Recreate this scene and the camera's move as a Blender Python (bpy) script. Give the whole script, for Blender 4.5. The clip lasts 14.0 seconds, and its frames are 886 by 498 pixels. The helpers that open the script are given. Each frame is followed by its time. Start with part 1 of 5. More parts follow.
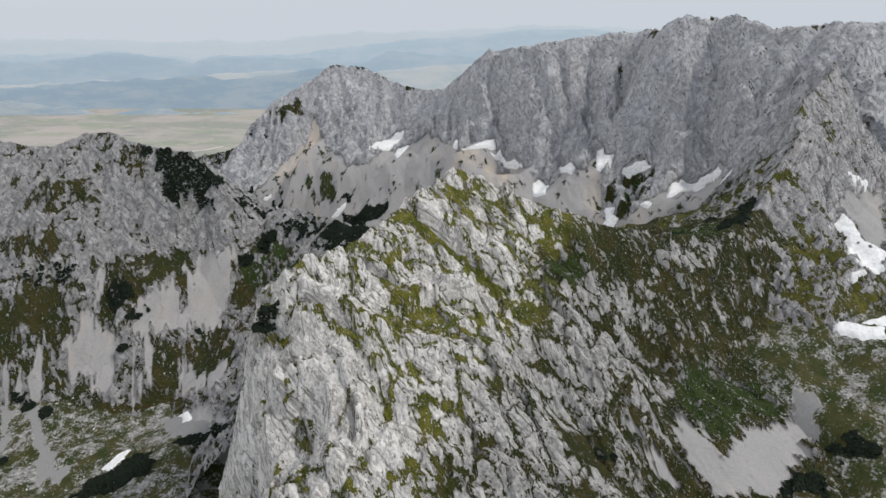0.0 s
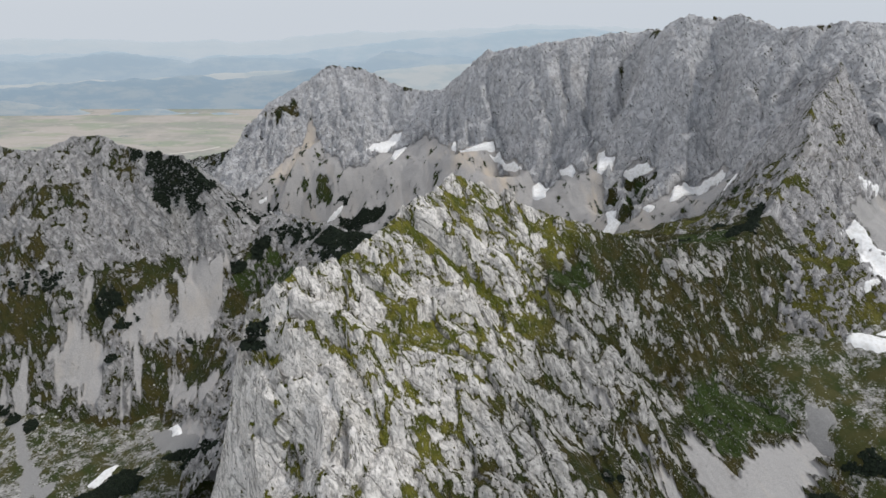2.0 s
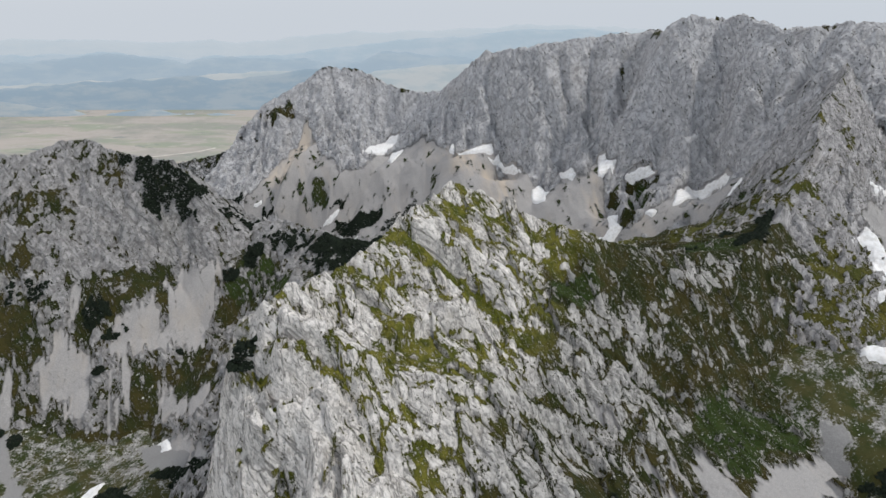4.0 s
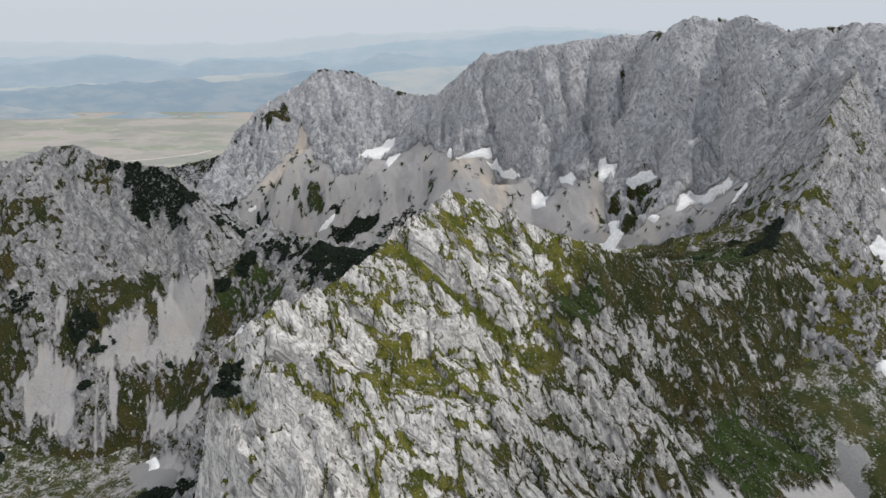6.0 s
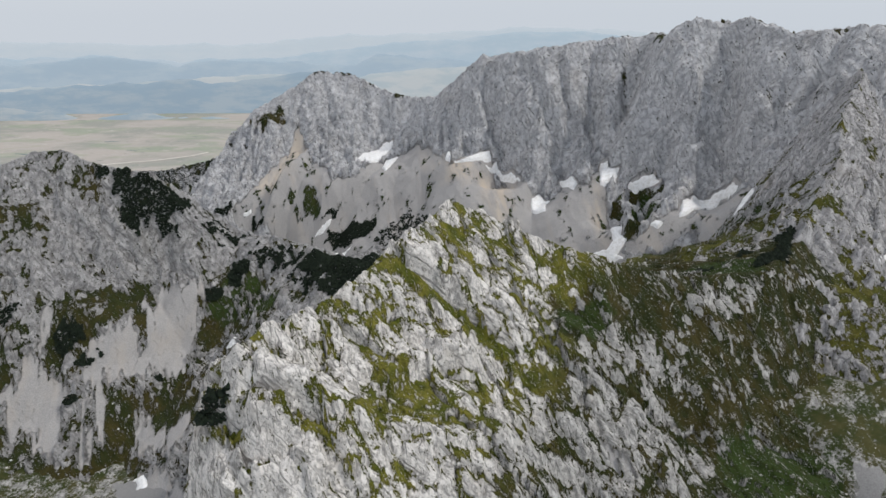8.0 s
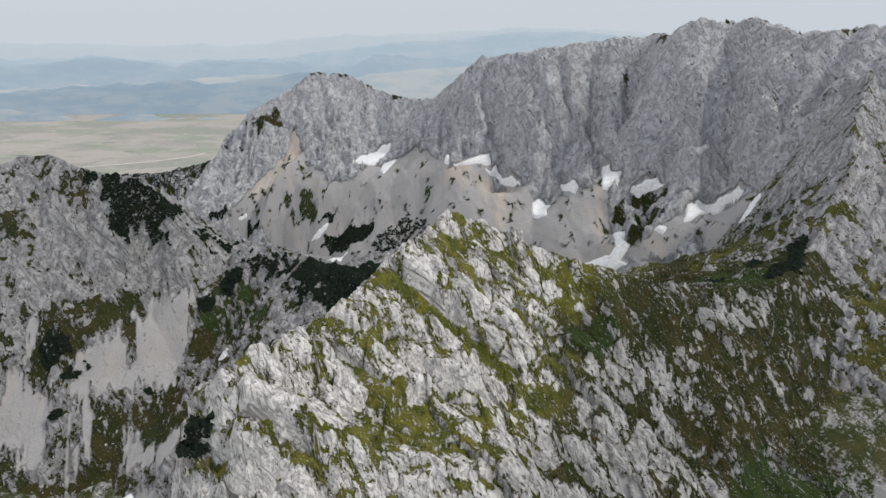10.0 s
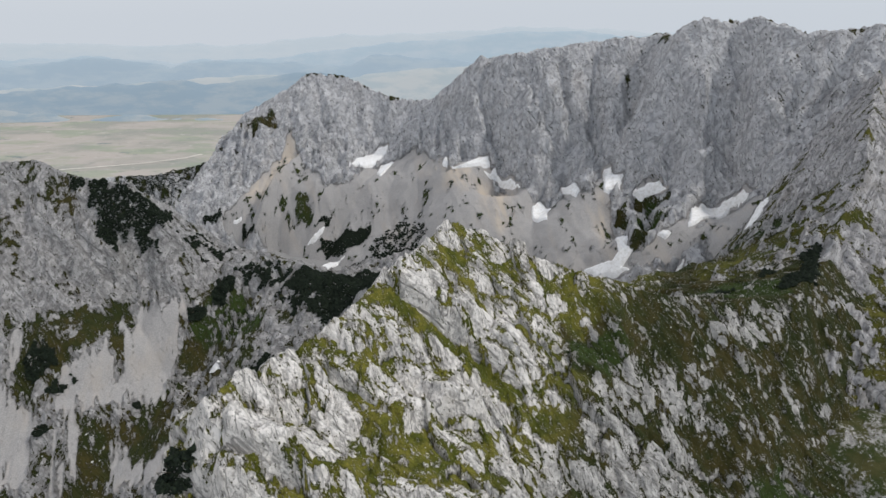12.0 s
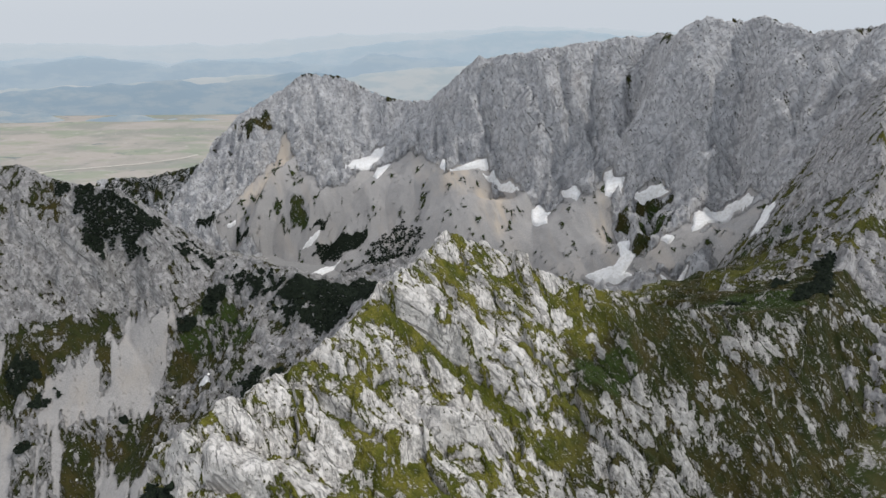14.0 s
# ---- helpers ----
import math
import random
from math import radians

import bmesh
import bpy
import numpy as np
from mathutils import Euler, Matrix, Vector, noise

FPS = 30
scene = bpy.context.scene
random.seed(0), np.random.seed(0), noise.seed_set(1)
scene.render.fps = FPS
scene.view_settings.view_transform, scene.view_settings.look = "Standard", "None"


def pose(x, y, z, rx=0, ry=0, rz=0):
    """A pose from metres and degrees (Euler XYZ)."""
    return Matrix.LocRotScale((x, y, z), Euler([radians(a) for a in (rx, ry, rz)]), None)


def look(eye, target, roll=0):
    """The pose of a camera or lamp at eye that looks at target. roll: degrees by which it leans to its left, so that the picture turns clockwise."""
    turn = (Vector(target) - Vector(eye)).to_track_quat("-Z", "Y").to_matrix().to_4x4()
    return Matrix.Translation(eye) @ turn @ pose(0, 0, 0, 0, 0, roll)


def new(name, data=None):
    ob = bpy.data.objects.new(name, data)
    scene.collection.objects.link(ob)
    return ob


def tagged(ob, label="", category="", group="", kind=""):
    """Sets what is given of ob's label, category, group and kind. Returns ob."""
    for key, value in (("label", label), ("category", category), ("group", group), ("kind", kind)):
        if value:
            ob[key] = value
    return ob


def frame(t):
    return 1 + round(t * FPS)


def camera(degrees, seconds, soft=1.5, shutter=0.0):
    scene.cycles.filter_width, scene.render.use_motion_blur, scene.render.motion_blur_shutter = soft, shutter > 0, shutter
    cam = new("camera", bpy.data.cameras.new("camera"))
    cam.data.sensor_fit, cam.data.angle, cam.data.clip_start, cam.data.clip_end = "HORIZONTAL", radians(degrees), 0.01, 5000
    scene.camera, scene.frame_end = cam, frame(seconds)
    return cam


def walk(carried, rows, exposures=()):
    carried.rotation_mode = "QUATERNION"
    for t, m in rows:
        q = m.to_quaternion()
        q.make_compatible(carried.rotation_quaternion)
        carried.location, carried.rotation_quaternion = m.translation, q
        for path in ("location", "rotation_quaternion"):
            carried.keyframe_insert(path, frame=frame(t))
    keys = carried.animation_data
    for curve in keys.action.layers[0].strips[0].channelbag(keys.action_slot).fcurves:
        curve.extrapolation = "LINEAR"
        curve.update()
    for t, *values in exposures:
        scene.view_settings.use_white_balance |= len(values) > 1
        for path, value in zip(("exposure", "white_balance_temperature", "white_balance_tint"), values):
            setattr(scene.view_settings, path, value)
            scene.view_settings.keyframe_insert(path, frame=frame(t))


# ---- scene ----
cam = camera(72.6, 14.0)
METRES, EYE, TILT, LEAN, TURN = 100.0, 600.0, -21.5, 0.0, 0.0
ROWS = [
    (0.0, 0.0, 0.0, 0.0, 0.0, 0.0, -0.0),
    (0.5, -0.0007, 0.0328, 0.0125, -0.05, -0.01, 0.01),
    (1.0, -0.0012, 0.0656, 0.0253, -0.1, -0.01, 0.03),
    (1.5, -0.0019, 0.0985, 0.0386, -0.14, -0.02, 0.05),
    (2.0, -0.0025, 0.1315, 0.0524, -0.18, -0.03, 0.08),
    (2.5, -0.0031, 0.1645, 0.0665, -0.22, -0.02, 0.12),
    (3.0, -0.0037, 0.1973, 0.0802, -0.27, -0.04, 0.14),
    (5.5, -0.007, 0.3618, 0.1451, -0.58, 0.07, 0.33),
    (6.0, -0.0076, 0.3951, 0.1583, -0.63, 0.11, 0.36),
    (6.5, -0.008, 0.4284, 0.1719, -0.68, 0.13, 0.38),
    (7.0, -0.0086, 0.4615, 0.1856, -0.72, 0.15, 0.4),
    (7.5, -0.009, 0.4948, 0.1994, -0.77, 0.18, 0.4),
    (8.0, -0.0094, 0.528, 0.2133, -0.81, 0.19, 0.42),
    (10.5, -0.011, 0.6941, 0.2817, -0.98, 0.2, 0.53),
    (11.0, -0.0113, 0.7273, 0.2954, -1.02, 0.19, 0.57),
    (11.5, -0.0117, 0.7605, 0.3093, -1.08, 0.18, 0.61),
    (12.0, -0.0119, 0.7938, 0.3229, -1.13, 0.16, 0.66),
    (12.5, -0.0123, 0.8269, 0.3363, -1.19, 0.15, 0.68),
    (13.0, -0.0124, 0.8604, 0.3494, -1.24, 0.13, 0.72),
    (13.5, -0.0125, 0.8936, 0.3624, -1.31, 0.11, 0.76),
    (14.0, -0.0128, 0.9267, 0.3755, -1.37, 0.11, 0.78),
]
walk(cam, [(t, pose(0, 0, EYE, TILT, LEAN, TURN) @ pose(METRES * x, METRES * y, METRES * z, 90 + pitch, roll, yaw)) for t, x, y, z, yaw, pitch, roll in ROWS])

# ---- light ----
SUN_ELEVATION, SUN_AZIMUTH = 48.0, 258.0   # degrees; azimuth clockwise from +y
world = bpy.data.worlds.new("sky")
scene.world = world
world.use_nodes = True
wn = world.node_tree
wn.nodes.clear()
w_out = wn.nodes.new("ShaderNodeOutputWorld")
w_bg = wn.nodes.new("ShaderNodeBackground")
w_sky = wn.nodes.new("ShaderNodeTexSky")
w_sky.sky_type = "NISHITA"
w_sky.sun_disc = False
w_sky.sun_elevation = radians(SUN_ELEVATION)
w_sky.sun_rotation = radians(SUN_AZIMUTH)
w_sky.air_density, w_sky.dust_density, w_sky.ozone_density = 1.0, 4.0, 1.0
w_haze = wn.nodes.new("ShaderNodeMixRGB")
w_haze.inputs["Fac"].default_value = 0.72
w_haze.inputs["Color2"].default_value = (7.35, 7.95, 8.75, 1)
wn.links.new(w_sky.outputs["Color"], w_haze.inputs["Color1"])
wn.links.new(w_haze.outputs["Color"], w_bg.inputs["Color"])
w_bg.inputs["Strength"].default_value = 0.108
wn.links.new(w_bg.outputs["Background"], w_out.inputs["Surface"])
sun_data = bpy.data.lights.new("sun", "SUN")
sun_data.energy, sun_data.angle, sun_data.color = 2.0, radians(4.0), (1.0, 0.955, 0.895)
sun = new("sun", sun_data)
sun.matrix_world = look((0, 0, 900), (-math.sin(radians(SUN_AZIMUTH)) * -1, -math.cos(radians(SUN_AZIMUTH)), 900 - math.tan(radians(SUN_ELEVATION))))
scene.view_settings.exposure = 0.0

# ---- relief: noise and ridge lines, in numpy ----

def hash2(ix, iy, seed):
    h = (ix.astype(np.int64) * 374761393 + iy.astype(np.int64) * 668265263 + seed * 974634721) & 0xFFFFFFFF
    h = ((h ^ (h >> 13)) * 1274126177) & 0xFFFFFFFF
    return (h ^ (h >> 16)) & 0xFFFF


def lattice(fx, fy, rim):
    """A box of whole-number places round all the given ones, and each one's index in it."""
    x0, y0 = int(fx.min()) - rim, int(fy.min()) - rim
    wide, high = int(fx.max()) - x0 + 1 + rim, int(fy.max()) - y0 + 1 + rim
    ix, iy = np.meshgrid(np.arange(x0, x0 + wide), np.arange(y0, y0 + high))
    return ix.ravel(), iy.ravel(), wide, ((fy - y0) * wide + (fx - x0)).astype(np.int64)


def gnoise(x, y, seed=0):
    """Gradient noise, about -1 to 1, with cells of size 1."""
    x, y = np.broadcast_arrays(x, y)
    fx, fy = np.floor(x), np.floor(y)
    sparse = (np.ptp(fx) + 3) * (np.ptp(fy) + 3) > 3 * fx.size
    if sparse:
        ix, iy = fx.astype(np.int64), fy.astype(np.int64)
    else:
        ix, iy, wide, at = lattice(fx, fy, 1)
        ang = hash2(ix, iy, seed) * (2 * np.pi / 65536)
        gx, gy = np.cos(ang).astype(np.float32), np.sin(ang).astype(np.float32)
    dx, dy = (x - fx).astype(np.float32), (y - fy).astype(np.float32)
    u, v = dx * dx * dx * (dx * (dx * 6 - 15) + 10), dy * dy * dy * (dy * (dy * 6 - 15) + 10)
    def corner(a, b):
        if sparse:
            turn = (hash2(ix + a, iy + b, seed) * (2 * np.pi / 65536)).astype(np.float32)
            return np.cos(turn) * (dx - a) + np.sin(turn) * (dy - b)
        i = at + (b * wide + a)
        return gx[i] * (dx - a) + gy[i] * (dy - b)
    n0 = corner(0, 0) * (1 - u) + corner(1, 0) * u
    n1 = corner(0, 1) * (1 - u) + corner(1, 1) * u
    return (n0 * (1 - v) + n1 * v) * 1.5


def fbm(x, y, size, octaves=4, seed=0, gain=0.5):
    out, amp, k = 0.0, 1.0, 1.0 / size
    for i in range(octaves):
        out = out + amp * gnoise(x * k + 17.3 * i, y * k - 9.1 * i, seed + i)
        amp, k = amp * gain, k * 2.03
    return out


def ridged(x, y, size, octaves=4, seed=0, gain=0.5):
    """0 in the gullies, about 1 on the ribs."""
    out, amp, k, tot = 0.0, 1.0, 1.0 / size, 0.0
    for i in range(octaves):
        out = out + amp * (1 - np.abs(gnoise(x * k + 31.7 * i, y * k + 5.3 * i, seed + i)))
        tot, amp, k = tot + amp, amp * gain, k * 2.07
    return out / tot


def turned(x, y, degrees, stretch):
    """Coordinates along a direction (shrunk, so that noise runs along it) and across it."""
    c, s = math.cos(math.radians(degrees)), math.sin(math.radians(degrees))
    return (x * c + y * s) / stretch, -x * s + y * c


def step(a, b, x):
    t = np.clip((x - a) / (b - a), 0, 1)
    return t * t * (3 - 2 * t)


def ridge(x, y, rows, edge=1e4, beyond=1.0, reach=130.0, feet=False, cap=0.0):
    """The relief that falls away from a crest line. Row: x, y, z of the crest; front (right-hand) slope, its width,
    the slope below that; slope behind, which changes to another beyond an edge."""
    best = np.full(np.shape(x), -1e4)
    foot, behind = np.zeros(np.shape(x)), np.zeros(np.shape(x))
    for p, q in zip(rows[:-1], rows[1:]):
        p, q = np.array(p, float), np.array(q, float)
        ex, ey = q[0] - p[0], q[1] - p[1]
        n = ex * ex + ey * ey
        raw = ((x - p[0]) * ex + (y - p[1]) * ey) / n
        s = np.clip(raw, 0, 1)
        ox, oy = x - p[0] - s * ex, y - p[1] - s * ey
        d = np.sqrt(ox * ox + oy * oy) + 1e-6
        side = 0.5 + 0.5 * (ox * ey - oy * ex) / (d * math.sqrt(n))
        z, k1, w, k2, kb = (p[i] + s * (q[i] - p[i]) for i in range(2, 7))
        front = np.where(d < w, k1 * d, k1 * w + k2 * (d - w))
        back = np.where(d < edge, kb * d, kb * edge + beyond * (d - edge))
        h = z - side * front - (1 - side) * back - 0.01 * np.maximum(d - reach, 0) ** 2
        h = h - cap * np.maximum(-raw, 0) * math.sqrt(n)
        foot = np.where(h > best, side * (d - w), foot)
        behind = np.where(h > best, (1 - 2 * side) * d, behind)
        best = np.maximum(best, h)
    return (best, foot, behind) if feet else best


def crest_distance(x, y, *lines):
    best = np.full(np.shape(x), 1e4)
    for rows in lines:
        for p, q in zip(rows[:-1], rows[1:]):
            ex, ey = q[0] - p[0], q[1] - p[1]
            s = np.clip(((x - p[0]) * ex + (y - p[1]) * ey) / (ex * ex + ey * ey), 0, 1)
            best = np.minimum(best, np.hypot(x - p[0] - s * ex, y - p[1] - s * ey))
    return best


PEAK_WEST = [
    (-46, 150, 398.0, 0.60, 60, 0.60, 0.60),
    (-44, 190, 456.0, 0.32, 73, 0.71, 0.87),
    (-56, 226, 491.0, 0.38, 78, 0.89, 1.21),
    (-59, 237, 497.5, 1.11, 90, 0.70, 0.89),
    (-36, 270, 502.0, 0.61, 56, 0.86, 1.30),
    (-16, 298, 508.0, 0.83, 54, 0.91, 1.30),
    (7, 326, 519.0, 0.82, 65, 0.88, 1.20)]
PEAK_EAST = [
    (7, 326, 519.0, 0.75, 70, 0.80, 1.20),
    (30, 328, 507.0, 0.87, 86, 0.85, 1.11),
    (71, 322, 494.0, 1.25, 70, 0.50, 0.98),
    (121, 329, 477.5, 1.07, 59, 0.39, 0.60),
    (166, 337, 476.0, 1.43, 55, 0.40, 0.30),
    (200, 365, 483.0, 0.90, 50, 0.40, 0.37)]
SPUR = [
    (200, 365, 483.0, 1.12, 60, 0.47, 0.37),
    (227, 390, 508.0, 1.13, 39, 0.59, 0.85),
    (249, 424, 540.0, 1.32, 50, 0.50, 1.60),
    (285, 475, 543.0, 1.00, 60, 0.60, 1.60),
    (325, 530, 546.0, 1.20, 70, 0.60, 1.60),
    (365, 585, 556.0, 1.50, 80, 0.60, 1.60)]
LEFT_RIDGE = [
    (-508, 560, 487.6, 0.80, 150, 0.50, 0.90),
    (-394, 535, 493.1, 0.90, 130, 0.50, 0.90),
    (-360, 527, 489.2, 0.90, 130, 0.50, 0.90),
    (-337, 522, 489.2, 1.04, 130, 0.50, 0.90),
    (-319, 527, 497.2, 0.83, 133, 0.69, 0.95),
    (-295, 531, 502.8, 0.94, 128, 0.56, 0.91),
    (-255, 515, 494.0, 1.04, 110, 0.60, 1.09),
    (-219, 508, 490.5, 1.50, 100, 0.60, 0.96),
    (-192, 494, 470.0, 1.55, 80, 0.60, 0.83),
    (-127, 493, 443.2, 0.96, 60, 0.50, 0.70),
    (-97, 472, 442.6, 1.18, 60, 0.50, 0.71),
    (-79, 450, 440.5, 0.78, 63, 0.66, 0.60),
    (-45, 420, 447.0, 0.75, 64, 0.66, 0.21),
    (-5, 370, 485.0, 0.90, 60, 0.60, 0.80)]
DOME = [
    (-760, 1230, 300.0, 0.60, 80, 0.40, 0.50),
    (-556, 1166, 327.0, 0.80, 80, 0.40, 0.60),
    (-500, 1162, 329.0, 0.90, 80, 0.40, 0.60),
    (-422, 1150, 348.0, 1.20, 90, 0.40, 0.60),
    (-368, 1128, 370.0, 1.40, 90, 0.40, 0.60),
    (-338, 1105, 391.0, 1.30, 90, 0.40, 0.60),
    (-300, 1071, 448.0, 1.05, 110, 0.50, 0.60),
    (-242, 1005, 482.0, 1.00, 90, 0.60, 0.59),
    (-174, 1000, 520.2, 1.40, 69, 0.44, 0.50),
    (-129, 995, 517.1, 1.27, 69, 0.22, 0.65),
    (-74, 965, 497.7, 1.80, 47, 0.45, 0.50),
    (-25, 932, 487.2, 1.60, 46, 0.55, 0.50)]
WALL_WEST = [
    (-25, 932, 487.2, 1.60, 46, 0.55, 0.50),
    (5, 892, 497.6, 1.60, 50, 0.60, 0.50),
    (36, 862, 527.5, 1.90, 56, 0.66, 0.40),
    (61, 840, 553.1, 2.10, 60, 0.70, 0.50),
    (105, 808, 559.6, 2.05, 62, 0.70, 0.50),
    (138, 795, 565.6, 1.72, 80, 0.66, 0.60),
    (193, 792, 572.4, 1.70, 82, 0.62, 0.40),
    (246, 765, 582.8, 1.80, 84, 0.64, 0.40),
    (245, 715, 593.9, 2.60, 62, 0.62, 0.80),
    (269, 706, 596.9, 2.25, 72, 0.62, 0.60),
    (293, 696, 592.4, 2.00, 76, 0.60, 0.40)]
WALL_EAST = [
    (293, 696, 592.4, 2.30, 72, 0.60, 0.46),
    (308, 684, 596.4, 2.50, 68, 0.60, 0.40),
    (320, 655, 589.1, 2.40, 64, 0.60, 0.46),
    (340, 638, 584.1, 2.05, 68, 0.60, 0.88),
    (362, 628, 588.0, 2.02, 89, 0.69, 0.51),
    (393, 618, 593.2, 1.18, 116, 0.69, 0.83),
    (423, 606, 590.4, 1.50, 90, 0.60, 0.40),
    (499, 560, 591.1, 1.50, 90, 0.60, 0.40),
    (598, 480, 588.4, 1.50, 90, 0.60, 0.40)]
# valley floors and basins: x, y, z
FLOOR = [(-200, 330, 327), (-240, 286, 332), (-165, 318, 351), (-263, 387, 344), (-182, 384, 335), (-110, 300, 330), (-90, 400, 385), (0, 500, 380), (-100, 700, 318), (-180, 760, 318), (0, 640, 330), (100, 600, 362), (181, 635, 380), (130, 480, 400), (231, 300, 441), (207, 276, 396)]
BASIN = [(198, 285, 448), (290, 340, 444), (147, 242, 345), (124, 223, 373), (60, 150, 355), (0, 60, 330), (0, -150, 320), (-300, 180, 318), (-450, 800, 300), (-620, 400, 320), (-420, 1150, 230), (420, 300, 470), (320, 100, 420), (0, 1300, 200), (-700, 1300, 120), (600, 900, 420)]


# local height corrections on the flanks, fitted to measured points, up (+) or down (-): x, y, rise, radius
PEAK_FIT = [(-57, 192, -10, 17), (-39, 193, 9, 12), (-16, 248, -6, 16), (105, 284, -9, 14), (56, 231, -7, 18), (18, 201, -1, 16)]
LEFT_FIT = [(-206, 472, -11, 26), (-243, 468, -14, 26), (-160, 491, -29, 20), (-262, 387, -12, 30), (-316, 466, 12, 30), (-203, 436, 6, 14)]
WALL_FIT = [(268, 617, -48, 32), (223, 738, -46, 24), (115, 766, 16, 18), (78, 750, -44, 26), (-41, 760, -13, 36), (-88, 921, -15, 26), (214, 662, -24, 22), (288, 655, -15, 18), (184, 708, -28, 18), (180, 635, -41, 20), (147, 711, -16, 20), (120, 700, -18, 24), (205, 628, -42, 26), (187, 632, 20, 18), (179, 762, -36, 16), (237, 664, -9, 18), (-84, 825, 14, 26)]


# rock steps across the peak's face: from, to, height of the step on the left-hand side, how far it stays raised
LEDGES = [(-18.6, 290.8, 15.9, 279.6, 9, 26),
          (15.9, 279.6, 32.9, 272.7, 7, 22),
          (-22.9, 234.5, 19.6, 259.8, 7, 16),
          (50.5, 288.2, 98.0, 276.7, 5, 18),
          (68.2, 315.9, 78.8, 296.7, 4, 14),
          (-51.0, 216.2, -19.5, 217.1, 5, 14),
          (-36.4, 204.0, -14.3, 195.9, 4, 16),
          (109.3, 323.0, 142.5, 303.3, 4, 16),
          (-5.6, 215.2, 52.5, 241.6, 4, 14),
          (-65.6, 226.7, -54.4, 238.7, 4, 12),
          (-66.8, 226.3, -39.7, 216.3, 6, 14),
          (-84.1, 227.3, -50.6, 211.3, 4, 16),
          (-37.0, 252.6, -21.8, 250.3, 4, 12),
          (19.2, 236.6, 48.5, 253.8, 4, 12)]


def ledges(x, y, rows):
    rise, foot = 0.0, 0.0
    for x0, y0, x1, y1, height, reach in rows:
        n = math.hypot(x1 - x0, y1 - y0)
        ex, ey = (x1 - x0) / n, (y1 - y0) / n
        along, off = (x - x0) * ex + (y - y0) * ey, (y - y0) * ex - (x - x0) * ey
        ends = step(-4, 6, along) * step(n + 4, n - 6, along)
        rise = rise + height * ends * step(0.0, 3.0, off) * step(reach, 3.0, off)
        foot = np.maximum(foot, ends * step(-5.0, -1.0, off) * step(0.8, -0.4, off))
    return rise, foot


# narrow gullies and cracks: depth, half width, and their lines in plan
PEAK_GROOVES = [
    (4, 2.6, [(-20, 288.3), (-0.2, 284.7), (21.5, 278.9), (33, 274.2)]),
    (4, 2.6, [(44.7, 284.2), (51, 281.7), (77.3, 279.9), (106.8, 281.2)]),
    (3, 2, [(32.5, 297.7), (37.2, 285.8), (42.3, 282.8)]),
    (3, 2.2, [(-71.3, 219.3), (-62.3, 204.2), (-55.5, 196.1), (-48.5, 168.9)]),
    (4, 2.4, [(-44.2, 219.5), (-32.1, 205.1), (-21, 198.6), (-29.5, 174.8), (-36.8, 166.3)]),
    (2.5, 1.8, [(-32.1, 205.1), (-38, 196), (-40.7, 182.3)]),
    (3, 2.2, [(27.5, 281.4), (38, 265.1), (48.2, 252.2), (58.5, 241.1)]),
    (2.5, 2, [(-4.2, 304.6), (4.8, 292.3), (12.8, 290.7)]),
    (3, 2.2, [(-36.9, 263.4), (-25.9, 256.5), (-15.2, 248.5), (-8.6, 245.8)]),
    (3, 2.2, [(84.9, 318.7), (93.6, 312.9), (106.5, 306.6)])]
LEFT_GROOVES = [
    (6, 4, [(-252.3, 490.6), (-227, 478.8), (-199.5, 467.9)]),
    (6, 4, [(-244.2, 498.6), (-220.4, 488), (-190.3, 467.5)]),
    (6, 4, [(-289.3, 494), (-265.7, 481), (-240.1, 464.3)]),
    (5, 4, [(-180.3, 490.3), (-192.2, 477.4), (-214.7, 468.2)]),
    (6, 4, [(-326.9, 499.2), (-328.9, 464.7), (-339.7, 444.9)]),
    (6, 4, [(-232.2, 495.9), (-211.9, 481.2), (-180, 465.8)])]
WALL_GROOVES_EAST = [
    (18, 6, [(236.3, 665.7), (244.2, 666.2), (262.9, 659.8), (295.9, 654.6)]),
    (13, 7, [(239.3, 751), (226, 760.1), (196.6, 717.5), (187.3, 708.5)]),
    (16, 6, [(141.4, 786.5), (148.5, 763.9), (153.3, 738.1), (143.5, 712.5)]),
    (16, 6, [(292.3, 690.7), (297.9, 667.6), (290.4, 664.7), (290.9, 635.3)]),
    (16, 6, [(289.8, 580.3), (278.4, 521.8), (288.9, 475.6)])]
WALL_GROOVES_WEST = [
    (13, 5, [(68.6, 833), (60.6, 807.5), (77.7, 773.7), (88.9, 753.5)]),
    (13, 5, [(109.3, 797.6), (123.5, 756), (137.9, 733.6)]),
    (13, 5, [(331, 636.9), (322, 625.8), (305, 617.3), (294.3, 612.9)]),
    (14, 6, [(365.5, 625.3), (354.7, 612.2), (331.9, 609.9)]),
    (7, 5, [(187, 778.9), (181, 764.1), (189.8, 720.2)]),
    (7, 5, [(-166.4, 993.2), (-143.1, 949), (-114.4, 858.8)]),
    (7, 5, [(-84, 945.4), (-50.9, 899.6)]),
    (7, 5, [(22.8, 847.8), (27.5, 793.9), (46.1, 775.3)])]
WALL_GROOVES = WALL_GROOVES_EAST + WALL_GROOVES_WEST


